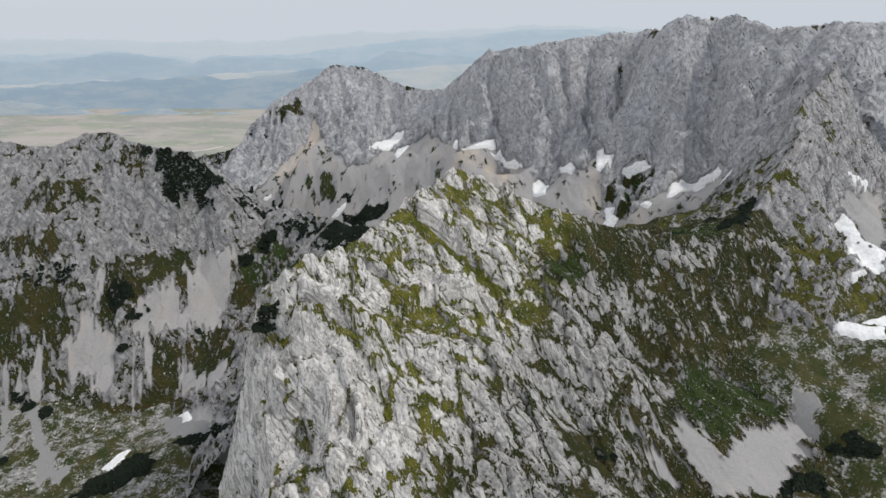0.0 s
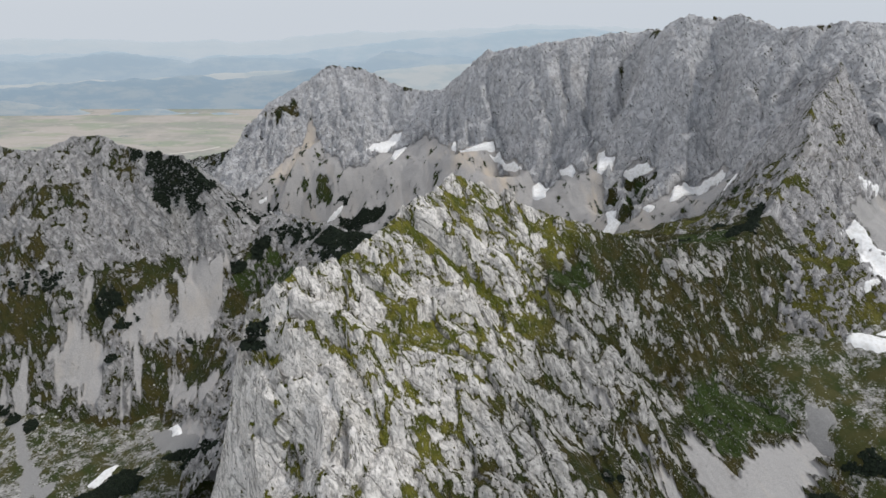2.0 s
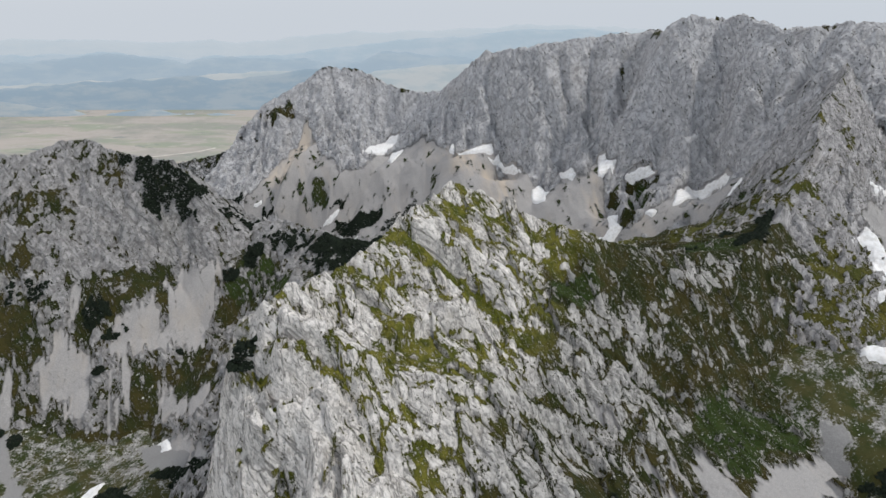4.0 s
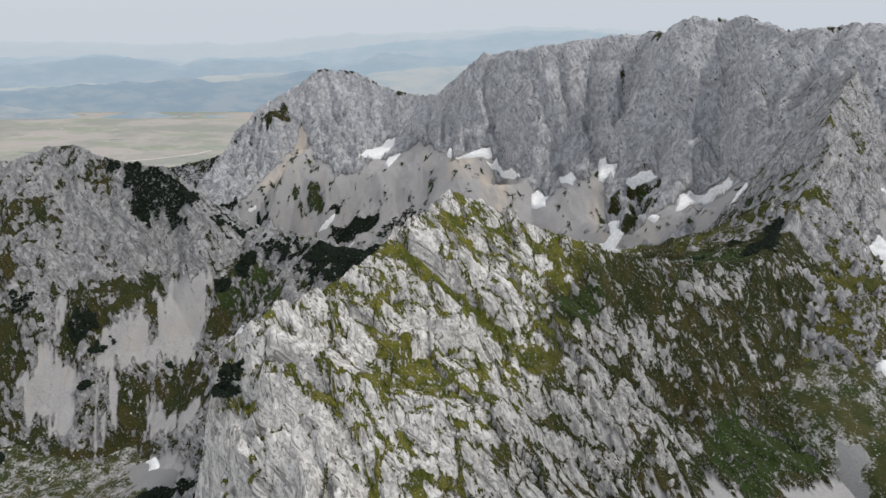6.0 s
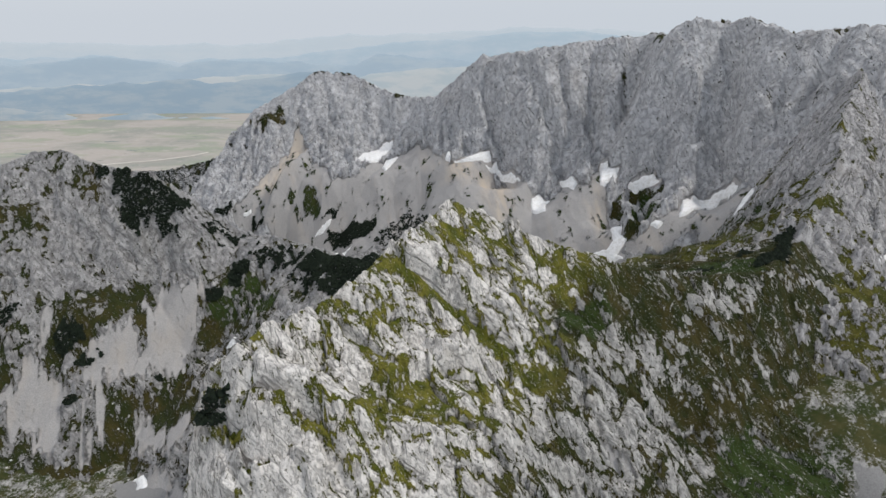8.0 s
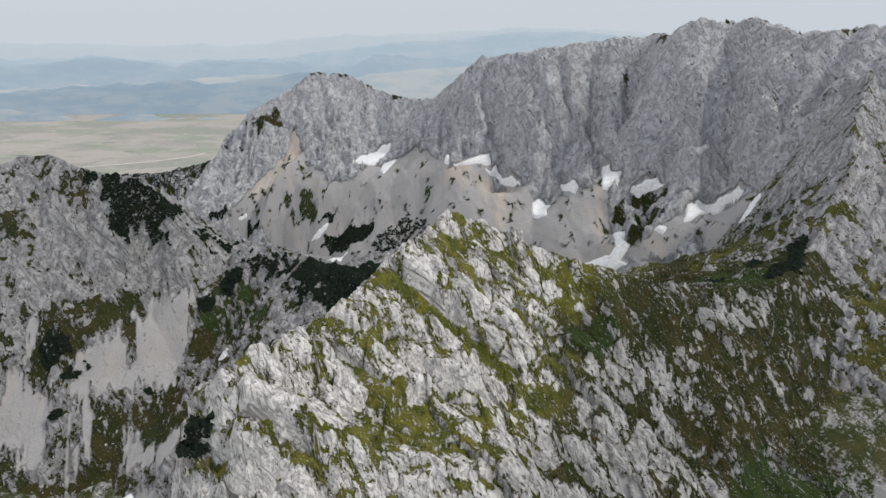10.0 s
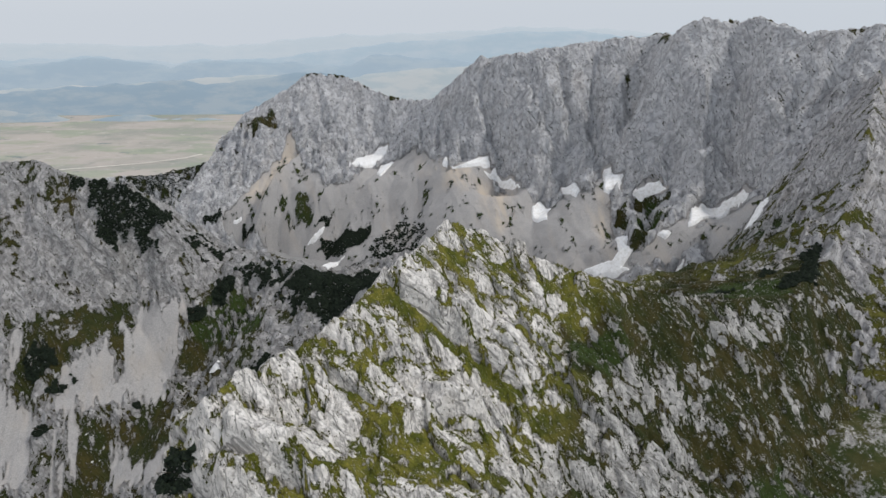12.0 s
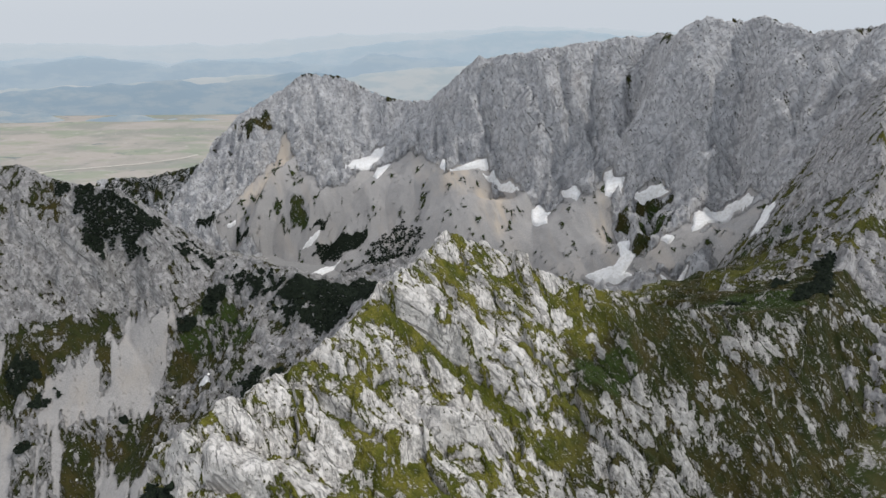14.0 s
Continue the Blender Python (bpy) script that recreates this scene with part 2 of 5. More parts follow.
def grooves(x, y, rows):
    """How deep the gullies cut, in metres."""
    cut = np.zeros(np.shape(x))
    for depth, width, line in rows:
        for (ax, ay), (bx, by) in zip(line[:-1], line[1:]):
            near = (x > min(ax, bx) - 3 * width) & (x < max(ax, bx) + 3 * width) & (y > min(ay, by) - 3 * width) & (y < max(ay, by) + 3 * width)
            ex, ey = bx - ax, by - ay
            px, py = x[near] - ax, y[near] - ay
            k = np.clip((px * ex + py * ey) / (ex * ex + ey * ey), 0, 1)
            d2 = ((px - k * ex) ** 2 + (py - k * ey) ** 2) / (width * width)
            cut[near] = np.maximum(cut[near], depth * np.exp(-d2))
    return cut


def fit_bumps(x, y, rows):
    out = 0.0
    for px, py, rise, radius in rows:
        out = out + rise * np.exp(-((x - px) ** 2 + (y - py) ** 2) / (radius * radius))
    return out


def floor_height(x, y):
    num, den = 0.0, 0.0
    for px, py, pz in FLOOR + BASIN:
        w = 1.0 / (((x - px) ** 2 + (y - py) ** 2) + 900.0) ** 1.7
        num, den = num + w * pz, den + w
    r = np.sqrt(x * x + y * y)
    return num / den * (1 - step(1150, 2300, r))


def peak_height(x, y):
    return np.maximum(ridge(x, y, PEAK_WEST, 24, 4.5), ridge(x, y, PEAK_EAST, cap=2.0)) + fit_bumps(x, y, PEAK_FIT)


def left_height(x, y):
    return ridge(x, y, LEFT_RIDGE) + fit_bumps(x, y, LEFT_FIT)


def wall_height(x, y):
    return np.maximum(np.maximum(ridge(x, y, DOME, cap=1.1), ridge(x, y, WALL_WEST)), ridge(x, y, WALL_EAST)) + fit_bumps(x, y, WALL_FIT)


def spur_height(x, y):
    return ridge(x, y, SPUR, 60, 2.0)


# ---- ground cover: outlines in plan, as x, y ----
# the peak: the share of grass inside each outline
PEAK_SWARD_A = [
    (0.5, [(84.9, 318.7), (131.5, 330), (167.9, 334.9), (169.1, 330.3), (132.9, 313.8), (117.5, 318.6), (100.2, 319.8)]),
    (0.66, [(126.3, 314.8), (165.7, 328.7), (166.7, 316.9), (150.9, 307.3), (120.8, 296.2), (118.7, 304.4)]),
    (0.8, [(-53.3, 245.2), (-41.2, 246.1), (-28.1, 243.5), (-21.6, 242.8), (-27.9, 240.2), (-41, 243), (-50.1, 239.4)]),
    (0.8, [(41.7, 271.7), (55.7, 278.7), (56.4, 264.3), (48.2, 261.5), (34.8, 266.1)]),
    (0.8, [(111, 293.6), (144, 304), (200.4, 318.3), (179.5, 283.5), (114.2, 281.9)]),
    (0.8, [(-21, 201.8), (-9.9, 200.9), (3.6, 198.9), (-5.3, 191), (-14.3, 197)]),
    (0.8, [(68.6, 322.4), (88.6, 323.5), (105.2, 323.6), (114.9, 320.6), (120.6, 315.1), (99.9, 310.5), (78.5, 302.3), (70.1, 308.3)])]
PEAK_SWARD_B = [
    (0.8, [(116.4, 311.1), (184.3, 327.8), (178.4, 309), (137.9, 289), (116.7, 292.5)]),
    (0.42, [(-4.1, 294.2), (5.4, 311.4), (21.9, 325.9), (35.5, 323.1), (54.4, 323.2), (65.4, 319.3), (62.4, 314.5), (43.5, 312.9), (32.6, 298.3), (19.6, 297.7), (7.2, 300.9)]),
    (0.42, [(-24.4, 283.2), (-13, 282.5), (6.1, 274.3), (-1.7, 264), (-12.7, 265.9), (-19.1, 254.2), (-29.2, 254.2), (-36.1, 255.9), (-39.3, 262)]),
    (0.34, [(72.5, 294.3), (97.3, 298.9), (111.5, 296.1), (95.1, 288.8), (77.7, 288.2)]),
    (0.34, [(64, 264.5), (95.6, 281.8), (121.1, 280.3), (123.2, 265.9), (98.6, 246.8), (76.9, 252.1)]),
    (0.2, [(55.9, 280.7), (65.2, 284.8), (83.8, 283.5), (94.1, 286), (106.5, 283.1), (64.6, 262), (56.8, 264.3)])]
PEAK_SWARD_C = [
    (0.3, [(-1, 234.5), (19.1, 235.1), (28.6, 222.8), (45.1, 228.1), (46.9, 206.1), (26.5, 196.9), (8.3, 202.3), (-5.5, 206.4), (-10.3, 215)]),
    (0.62, [(-6.2, 302.9), (-1, 312.9), (8.2, 326.5), (22.5, 327.1), (14.7, 320.4), (7.6, 312.6), (1, 303), (-5.2, 294.9)]),
    (0.62, [(-20, 288.5), (-15.1, 288.1), (2.5, 285), (22.4, 279.7), (32.1, 275.5), (28.5, 271.4), (18, 275.3), (-1.5, 278.4), (-14.9, 283.2)]),
    (0.62, [(-21.6, 243), (-11.8, 245), (-1.9, 248.7), (10.5, 252.1), (24.5, 261.6), (28.1, 259.6), (15.2, 244.4), (-2, 238), (-14.6, 232.2), (-27.2, 233.4), (-24.7, 239.3)]),
    (0.62, [(-25.3, 170.8), (-13.5, 180.4), (1.3, 187.5), (3.4, 182.4), (-5.1, 177.3), (-19.4, 171.4)])]
PEAK_SWARD_D = [
    (0.62, [(-36.4, 218.7), (-21.1, 241.4), (-6.2, 246), (12, 247.1), (26.7, 264.3), (29.1, 259), (4, 235.7), (-10.3, 217.4), (-19.6, 218.1), (-30.6, 215.1)]),
    (0.82, [(54.4, 323.2), (68.3, 321.7), (76.6, 316.8), (88, 321.8), (103.4, 323), (116.8, 316.6), (118.8, 307), (98.3, 302.6), (77.6, 296.8), (69.4, 300.8), (61.7, 308.5), (52.8, 299), (49.8, 307.2), (55.4, 314.2)]),
    (0.82, [(172.5, 335.7), (213.9, 347.4), (200.6, 319), (163.3, 313.9), (160.6, 322)]),
    (0.95, [(51.6, 219.3), (68.7, 234.1), (79.8, 224.6), (78.1, 216.9), (62.4, 207.4), (52.3, 208.6)]),
    (0.95, [(88.2, 236.8), (102.4, 234.5), (115.7, 223.7), (124, 216.8), (103.3, 217.1), (96.9, 224.2)])]
PEAK_SWARD_E = [
    (0.95, [(186.7, 339.1), (216.5, 349.8), (226.3, 333.7), (220.7, 309.9), (203.2, 298.7), (188, 299.9), (179.1, 313.8)]),
    (0.1, [(-13, 291.7), (-6.1, 295.3), (0.7, 287.5), (19.5, 296.8), (36.3, 292.9), (39.3, 283.9), (32.3, 277.2), (18.3, 280), (2.5, 284.8), (-9.3, 288.8), (-12.1, 289.4)]),
    (0.1, [(-20.8, 256.1), (-9, 267.1), (-1.7, 261.8), (13.6, 270.8), (25.8, 272.5), (28.1, 266.4), (16.1, 254.3), (-1.9, 249.5), (-15.4, 250.2)]),
    (0.1, [(-56, 238), (-53.3, 244.9), (-34.4, 243.1), (-22.4, 242.7), (-24.4, 237.2), (-32.1, 227.3), (-41.6, 221), (-54, 219.4), (-63.3, 223.9), (-56.2, 225.5)])]
PEAK_SWARD_F = [
    (0.05, [(-69.7, 228.5), (-56.4, 236.1), (-44.4, 220.7), (-37.3, 212.6), (-27.8, 206.1), (-14.3, 199), (-9.7, 190.9), (-17.5, 177.8), (-29.1, 170.5), (-44.8, 166.3), (-91.7, 203.9), (-86.7, 211.5), (-86.1, 226.9)])]
PEAK_SWARD = PEAK_SWARD_A + PEAK_SWARD_B + PEAK_SWARD_C + PEAK_SWARD_D + PEAK_SWARD_E + PEAK_SWARD_F
LUSH_A = [
    [(127.7, 278.9), (143.3, 283.2), (158.8, 279.7), (180.7, 275.6), (183.1, 267), (177.6, 259.1), (154.4, 254.5), (140.6, 240.6), (131.8, 247.7), (122.7, 256.3), (122, 272)],
    [(144.8, 237.1), (165.3, 238.9), (174.3, 245.6), (156.4, 225), (150.1, 229.6)],
    [(55.7, 301.5), (65.7, 306.2), (67.9, 295.2), (54.8, 287.5), (49, 291.3)],
    [(52.6, 304.3), (70.1, 308.3), (86, 306), (70.7, 290.5), (54.5, 285)],
    [(-159, 482), (-146, 482), (-122, 461), (-106, 438), (-117, 432), (-131, 432), (-148, 443), (-163, 445), (-168, 449), (-161, 461)],
    [(185, 659), (220, 657), (229, 630), (208, 595), (191, 649)]]
LUSH_B = [
    [(134.1, 372), (158.4, 365.8), (176.9, 356.4), (170.5, 340.6), (137.3, 341.1)],
    [(240, 554), (217, 471), (211.1, 417.7), (196.8, 411.6), (207, 473)]]
LUSH = LUSH_A + LUSH_B
SCREE_RIGHT_A = [
    [(118.4, 255.4), (125.5, 250.7), (133.6, 236.8), (142, 223.3), (144.2, 215.9), (126.3, 216.2), (119.4, 227.7), (116.2, 242.7)],
    [(139.7, 238.2), (152.2, 248.6), (168.5, 252.2), (180.9, 259.8), (185.9, 267.6), (187.9, 261.6), (193.6, 265.9), (190.3, 254.3), (195.7, 246.1), (186, 245.3), (169.8, 230.7), (158.8, 219), (144.2, 215.9), (126.3, 216.2), (123, 229.4), (124.4, 242.2), (132.4, 233.5)],
    [(90.5, 239.9), (94.4, 238), (104.5, 231.2), (112.2, 220.2), (107.6, 222.6), (98.3, 229.4)],
    [(101.1, 243.8), (112.5, 239.7), (118.4, 231.9), (121.6, 224.8), (112.2, 238.1), (100.1, 239.9)],
    [(65.9, 256.5), (73, 255.3), (78.9, 250.4), (73.5, 250.1)]]
SCREE_RIGHT_B = [
    [(271.9, 391.9), (321, 426), (278.5, 352.9), (269.8, 360.6), (270.2, 376.5), (259.6, 379.3)]]
SCREE_RIGHT = SCREE_RIGHT_A + SCREE_RIGHT_B
SCREE_LEFT_A = [
    [(-207, 463), (-200, 466), (-185, 458), (-174, 467), (-170, 461), (-173, 448), (-173, 436), (-180, 429), (-169.7, 418), (-191.1, 413.2), (-199, 412.1), (-204, 421), (-201, 432), (-207, 446)],
    [(-240.4, 404.1), (-234.7, 413.2), (-229, 423), (-217, 434), (-206, 432), (-198, 422), (-199.8, 408.3), (-220.2, 406.1), (-219.8, 387.5), (-214.8, 374.7), (-219.1, 363.6), (-222.3, 367.7), (-222.3, 382.9), (-228.7, 398.6)],
    [(-280.2, 389.7), (-273.6, 399.1), (-271.5, 404.7), (-267, 410), (-262.4, 407.2), (-248.7, 402.7), (-242.5, 396.5), (-246.6, 388.5), (-238, 370.9), (-237, 358.8), (-254.3, 370.5), (-264.2, 378.5), (-273, 376.7), (-278.8, 381.7)]]
SCREE_LEFT_B = [
    [(-200.3, 394.2), (-192.4, 388.1), (-179.9, 378.1), (-163.1, 374.3), (-152.6, 375.2), (-158.1, 354.3), (-172.9, 363.5), (-185.5, 368.2), (-193.2, 377)],
    [(-304, 361.1), (-297.6, 375.3), (-292.9, 382.8), (-288.1, 368), (-286.2, 354.5), (-269.9, 335.9), (-256.1, 315.6), (-244.9, 302.3), (-232.8, 296.6), (-246, 289.2), (-259.7, 306.3), (-269.2, 325.2), (-286.3, 344.6), (-295.7, 359.4)],
    [(-197, 352.1), (-180.3, 352.7), (-153.2, 337.5), (-124.3, 295.6), (-131.8, 295.3), (-162.3, 319), (-178.4, 320.9)],
    [(-74, 235.4), (-65.5, 228.2), (-72.6, 229.1), (-81, 230.3)],
    [(-315.5, 367.3), (-311.9, 370.2), (-305.7, 354.1), (-283.9, 315.2), (-287.1, 315.4)],
    [(-267.6, 412.8), (-268, 420), (-266, 434), (-264, 436), (-264, 422), (-265.2, 413.1)]]
SCREE_LEFT = SCREE_LEFT_A + SCREE_LEFT_B
GRASS_LEFT_A = [
    [(-159, 482), (-146, 482), (-122, 461), (-106, 438), (-117, 432), (-131, 432), (-148, 443), (-163, 445), (-168, 449), (-161, 461)],
    [(-352, 487), (-317, 480), (-292, 487), (-284, 482), (-290, 465), (-311, 454), (-340, 465)],
    [(-355, 453), (-321, 447), (-303, 451), (-304, 441), (-323, 426), (-341, 425)],
    [(-270, 438), (-249, 452), (-214, 467), (-206, 461), (-206, 440), (-219, 442), (-232, 429), (-242.2, 418.4), (-253.4, 411.9), (-265, 409.8), (-268, 428)],
    [(-336.5, 416.9), (-277, 424), (-268.6, 408.6), (-283.2, 392.8), (-274.1, 365.3), (-288.3, 354.8), (-314.3, 363)]]
GRASS_LEFT_B = [
    [(-274.1, 365.3), (-238.4, 357.3), (-222.1, 366.6), (-224.6, 402.1), (-205.4, 390.5), (-193.7, 409.2), (-163.2, 412.4), (-152.4, 382.7), (-197.9, 364.2), (-203, 330.2), (-242.9, 302), (-275, 345.1)],
    [(-222.9, 401.5), (-203.1, 404.7), (-197.2, 375.2), (-214.6, 368.4)],
    [(-304.7, 343.3), (-281, 335.5), (-251.2, 292.6), (-268.6, 287.6)],
    [(-303, 527), (-276, 514), (-252, 502), (-260, 495), (-280, 503)],
    [(-30.9, 274.5), (-37.3, 266.1), (-45.1, 252.4), (-52.2, 236.6), (-58.1, 231.2), (-66.9, 235)]]
GRASS_LEFT = GRASS_LEFT_A + GRASS_LEFT_B
TALUS = [
    [(-280, 845), (-248, 885), (-223, 914), (-208, 945), (-200, 954), (-190, 937), (-165, 876), (-133, 833), (-101, 830), (-79, 860), (-49, 863), (-23, 855), (-9, 827), (20, 767), (62, 765), (96, 734), (111, 709), (139, 688), (160, 673), (184, 711), (186, 676), (178, 658), (184, 629), (163, 583), (142, 594), (77, 645), (40, 676), (-19, 693), (-77, 721), (-157, 742), (-213, 811)],
    [(172, 581), (190, 582), (225, 588), (230, 576), (277, 613), (283, 576), (230, 477), (218, 471), (234, 560), (199, 560), (175, 572)]]
ROCK_ISLAND = [
    [(184, 661), (227, 649), (219, 593), (204, 583), (181, 582), (177, 605)]]
OCHRE = [
    [(51, 751), (89, 747), (84, 682), (68, 671), (54, 706)],
    [(171, 673), (177, 658), (161, 606), (164, 587), (161, 606), (167, 658)],
    [(-200, 953), (-184, 921), (-208, 852), (-253, 874), (-223, 914)],
    [(8, 783), (45, 759), (37, 730), (13, 753)]]
GRASS_WALL = [
    [(-291, 1005), (-234, 989), (-224, 973), (-243, 948)],
    [(-167, 840), (-149, 803), (-168, 813), (-181, 830)],
    [(-234, 872), (-211, 843), (-207, 838), (-223, 844)],
    [(185, 659), (220, 657), (229, 630), (208, 595), (191, 649)],
    [(176, 606), (190, 583), (198, 576), (181, 582)]]
GRASS_SPUR = [
    [(135.5, 412.4), (236, 530), (204.9, 416), (212.2, 405.3), (200.4, 388.9), (160.6, 386.8), (132.8, 390.2)],
    [(134.1, 372), (158.4, 365.8), (176.9, 356.4), (170.5, 340.6), (137.3, 341.1)],
    [(282, 556), (296, 561), (235, 466), (232, 474)],
    [(209.5, 386.9), (234.6, 390.6), (232.1, 385.5), (206.9, 373.7)]]
BARE_SPUR = [
    [(193.7, 376.2), (204.9, 369.8), (222.6, 364.3), (219.1, 356.3), (193.2, 345.2), (185.5, 348.6)]]
PINES_LEFT_A = [
    [(-243, 511), (-223, 508), (-219, 506), (-213, 503), (-206, 506), (-198, 514), (-196, 527), (-191, 494), (-206, 496), (-199, 492), (-193, 484), (-203, 489), (-213, 493), (-221, 491), (-224, 486), (-231, 489), (-239, 491), (-238, 499), (-244, 503)],
    [(-97, 462), (-75, 462), (-33, 452), (-29.6, 386.5), (-46.6, 411.4), (-52.3, 398.1), (-67.4, 412.1), (-84, 432), (-72, 433), (-94, 453)],
    [(-261, 423), (-257, 430), (-246, 427), (-239, 421), (-245.9, 415.9), (-258.5, 414.8)],
    [(-154, 464), (-154, 484), (-141, 471), (-141, 464), (-150, 463)],
    [(-166, 456), (-163, 465), (-157, 459), (-162, 455)]]
PINES_LEFT_B = [
    [(-262, 514), (-245, 510), (-254, 508)]]
PINES_LEFT = PINES_LEFT_A + PINES_LEFT_B
PINES_SPARSE = [
    [(-181, 495), (-126, 488), (-97, 463), (-93, 438), (-121, 463), (-160, 492)],
    [(-126, 486), (-108, 480), (-90, 463), (-78, 476), (-62, 474), (-76, 426), (-91, 426), (-109, 463)],
    [(-21.3, 294.8), (-24.5, 284.7), (-30.3, 268.2), (-36.7, 261.9)],
    [(-121.1, 402.6), (-94.1, 406.8), (-78.6, 397.5), (-87.8, 379.6), (-102.4, 372)],
    [(-80, 759), (-26, 762), (0, 715), (-12, 698), (-36, 540)]]
PINES_VALLEY_A = [
    [(-141, 782), (-138, 789), (-109, 787), (-81, 777), (-70, 777), (-79, 765), (-107, 763), (-130, 777)],
    [(-105, 750), (-78, 739), (-38, 723), (-16, 705), (-25, 704), (-44, 715), (-59, 573), (-77, 569)],
    [(-307, 858), (-293, 862), (-271, 850), (-284, 842)],
    [(-248, 844), (-228, 823), (-222, 813), (-247, 834)],
    [(-148, 799), (-138, 804), (-124, 804), (-131, 799)],
    [(168.7, 350.5), (181.6, 359.8), (190.6, 366), (198.9, 380.5), (203.8, 376), (197.7, 365.9), (180.1, 346.9), (171.6, 345.1)],
    [(143.2, 357.2), (150.6, 361.1), (151.3, 357.8), (144.4, 354.2)],
    [(171.7, 375), (176.8, 372.1), (172.7, 363.8), (167.9, 364)]]
PINES_VALLEY_B = [
    [(-218, 277.4), (-216.3, 292.2), (-205.9, 299.6), (-202.5, 308.9), (-186.2, 310.5), (-173.9, 286.7), (-189.9, 280), (-208.3, 277.8)],
    [(-170.8, 312.4), (-162, 318), (-122, 286.8), (-123.4, 281.8), (-151.1, 303)],
    [(156.9, 217.8), (165, 225.8), (176.2, 227.2), (183, 226.5), (175.1, 217.2)],
    [(192.3, 237.1), (200.4, 239.3), (208.6, 235.5), (205.7, 232.1)],
    [(-77, 230.5), (-68.5, 223.9), (-69.2, 222), (-76.4, 224.4)],
    [(-305.7, 359.3), (-295.7, 359.4), (-298, 357.5), (-302.3, 355.1)],
    [(-281.7, 350.3), (-276.7, 352.3), (-270.8, 347), (-274.6, 342.8)]]
PINES_VALLEY = PINES_VALLEY_A + PINES_VALLEY_B
SNOW_WALL_A = [
    [(-106, 859), (-91, 919), (-72, 924), (-60, 916), (-64, 893), (-75, 864), (-85, 857), (-97, 861)],
    [(-70, 847), (-65, 868), (-49, 860), (-56, 852), (-64, 833)],
    [(25, 766), (39, 765), (55, 771), (65, 771), (66, 767), (55, 764), (39, 761)],
    [(13, 780), (16, 788), (19, 786), (18, 771)],
    [(61, 762), (74, 763), (89, 752), (98, 732), (91, 743), (77, 760)],
    [(109, 706), (118, 711), (126, 692), (121, 693), (118, 670), (109, 674), (107, 694)],
    [(142, 720), (152, 708), (151, 681), (148, 677), (142, 691)]]
SNOW_WALL_B = [
    [(184, 712), (188, 706), (186, 687), (195, 682), (190, 672), (183, 674), (178, 668), (174, 670)],
    [(204, 667), (213, 665), (225, 660), (229, 650), (220, 659), (208, 663)],
    [(223, 577), (236, 606), (254, 621), (274, 622), (287, 615), (288, 598), (287, 606), (278, 617), (251, 596), (229, 578)],
    [(243, 522), (249, 525), (277, 568), (256, 521), (252, 519), (229, 485), (232, 497)],
    [(170, 607), (178, 603), (175, 591), (178, 583), (172, 579), (168, 578), (174, 573), (160, 577), (148, 587), (141, 598), (152, 593), (162, 587), (169, 590)]]
SNOW_WALL_C = [
    [(200, 582), (205, 584), (209, 579), (203, 576)],
    [(194, 560), (203, 548), (214, 557), (205, 546), (196, 558)],
    [(-155, 790), (-145, 794), (-134, 797), (-137, 793), (-147, 789)],
    [(-138, 741), (-125, 763), (-105, 758), (-113, 759), (-130, 735)],
    [(-262, 847), (-252, 849), (-251, 846), (-259, 846)]]
SNOW_WALL = SNOW_WALL_A + SNOW_WALL_B + SNOW_WALL_C
SNOW_RIGHT = [
    [(240, 361.4), (263.1, 376.2), (268.7, 373), (269.8, 360.6), (278.7, 352.8), (272.4, 341.6), (256.5, 337.1), (250.3, 343.6), (263.5, 368.2), (253.5, 369.9)],
    [(223.1, 306.3), (231.1, 305), (237.5, 300), (248.4, 299), (243.9, 291.5), (231, 293.6), (222, 299.3)],
    [(239.2, 303.8), (254.5, 308.9), (250.1, 301.7)],
    [(280.8, 406.8), (300.4, 414.2), (296.5, 410), (281, 400.9)],
    [(243.4, 331.5), (253.7, 335.1), (256.2, 334.8), (246.5, 330.3)],
    [(-214.4, 303.1), (-209.1, 313), (-203.8, 318.5), (-202.8, 308.8), (-206.9, 298.8)],
    [(-184.5, 351.9), (-178.1, 350.3), (-173.1, 340.7), (-177.7, 340.9)],
    [(-145, 424), (-139, 425), (-136, 421), (-140, 419.1)]]
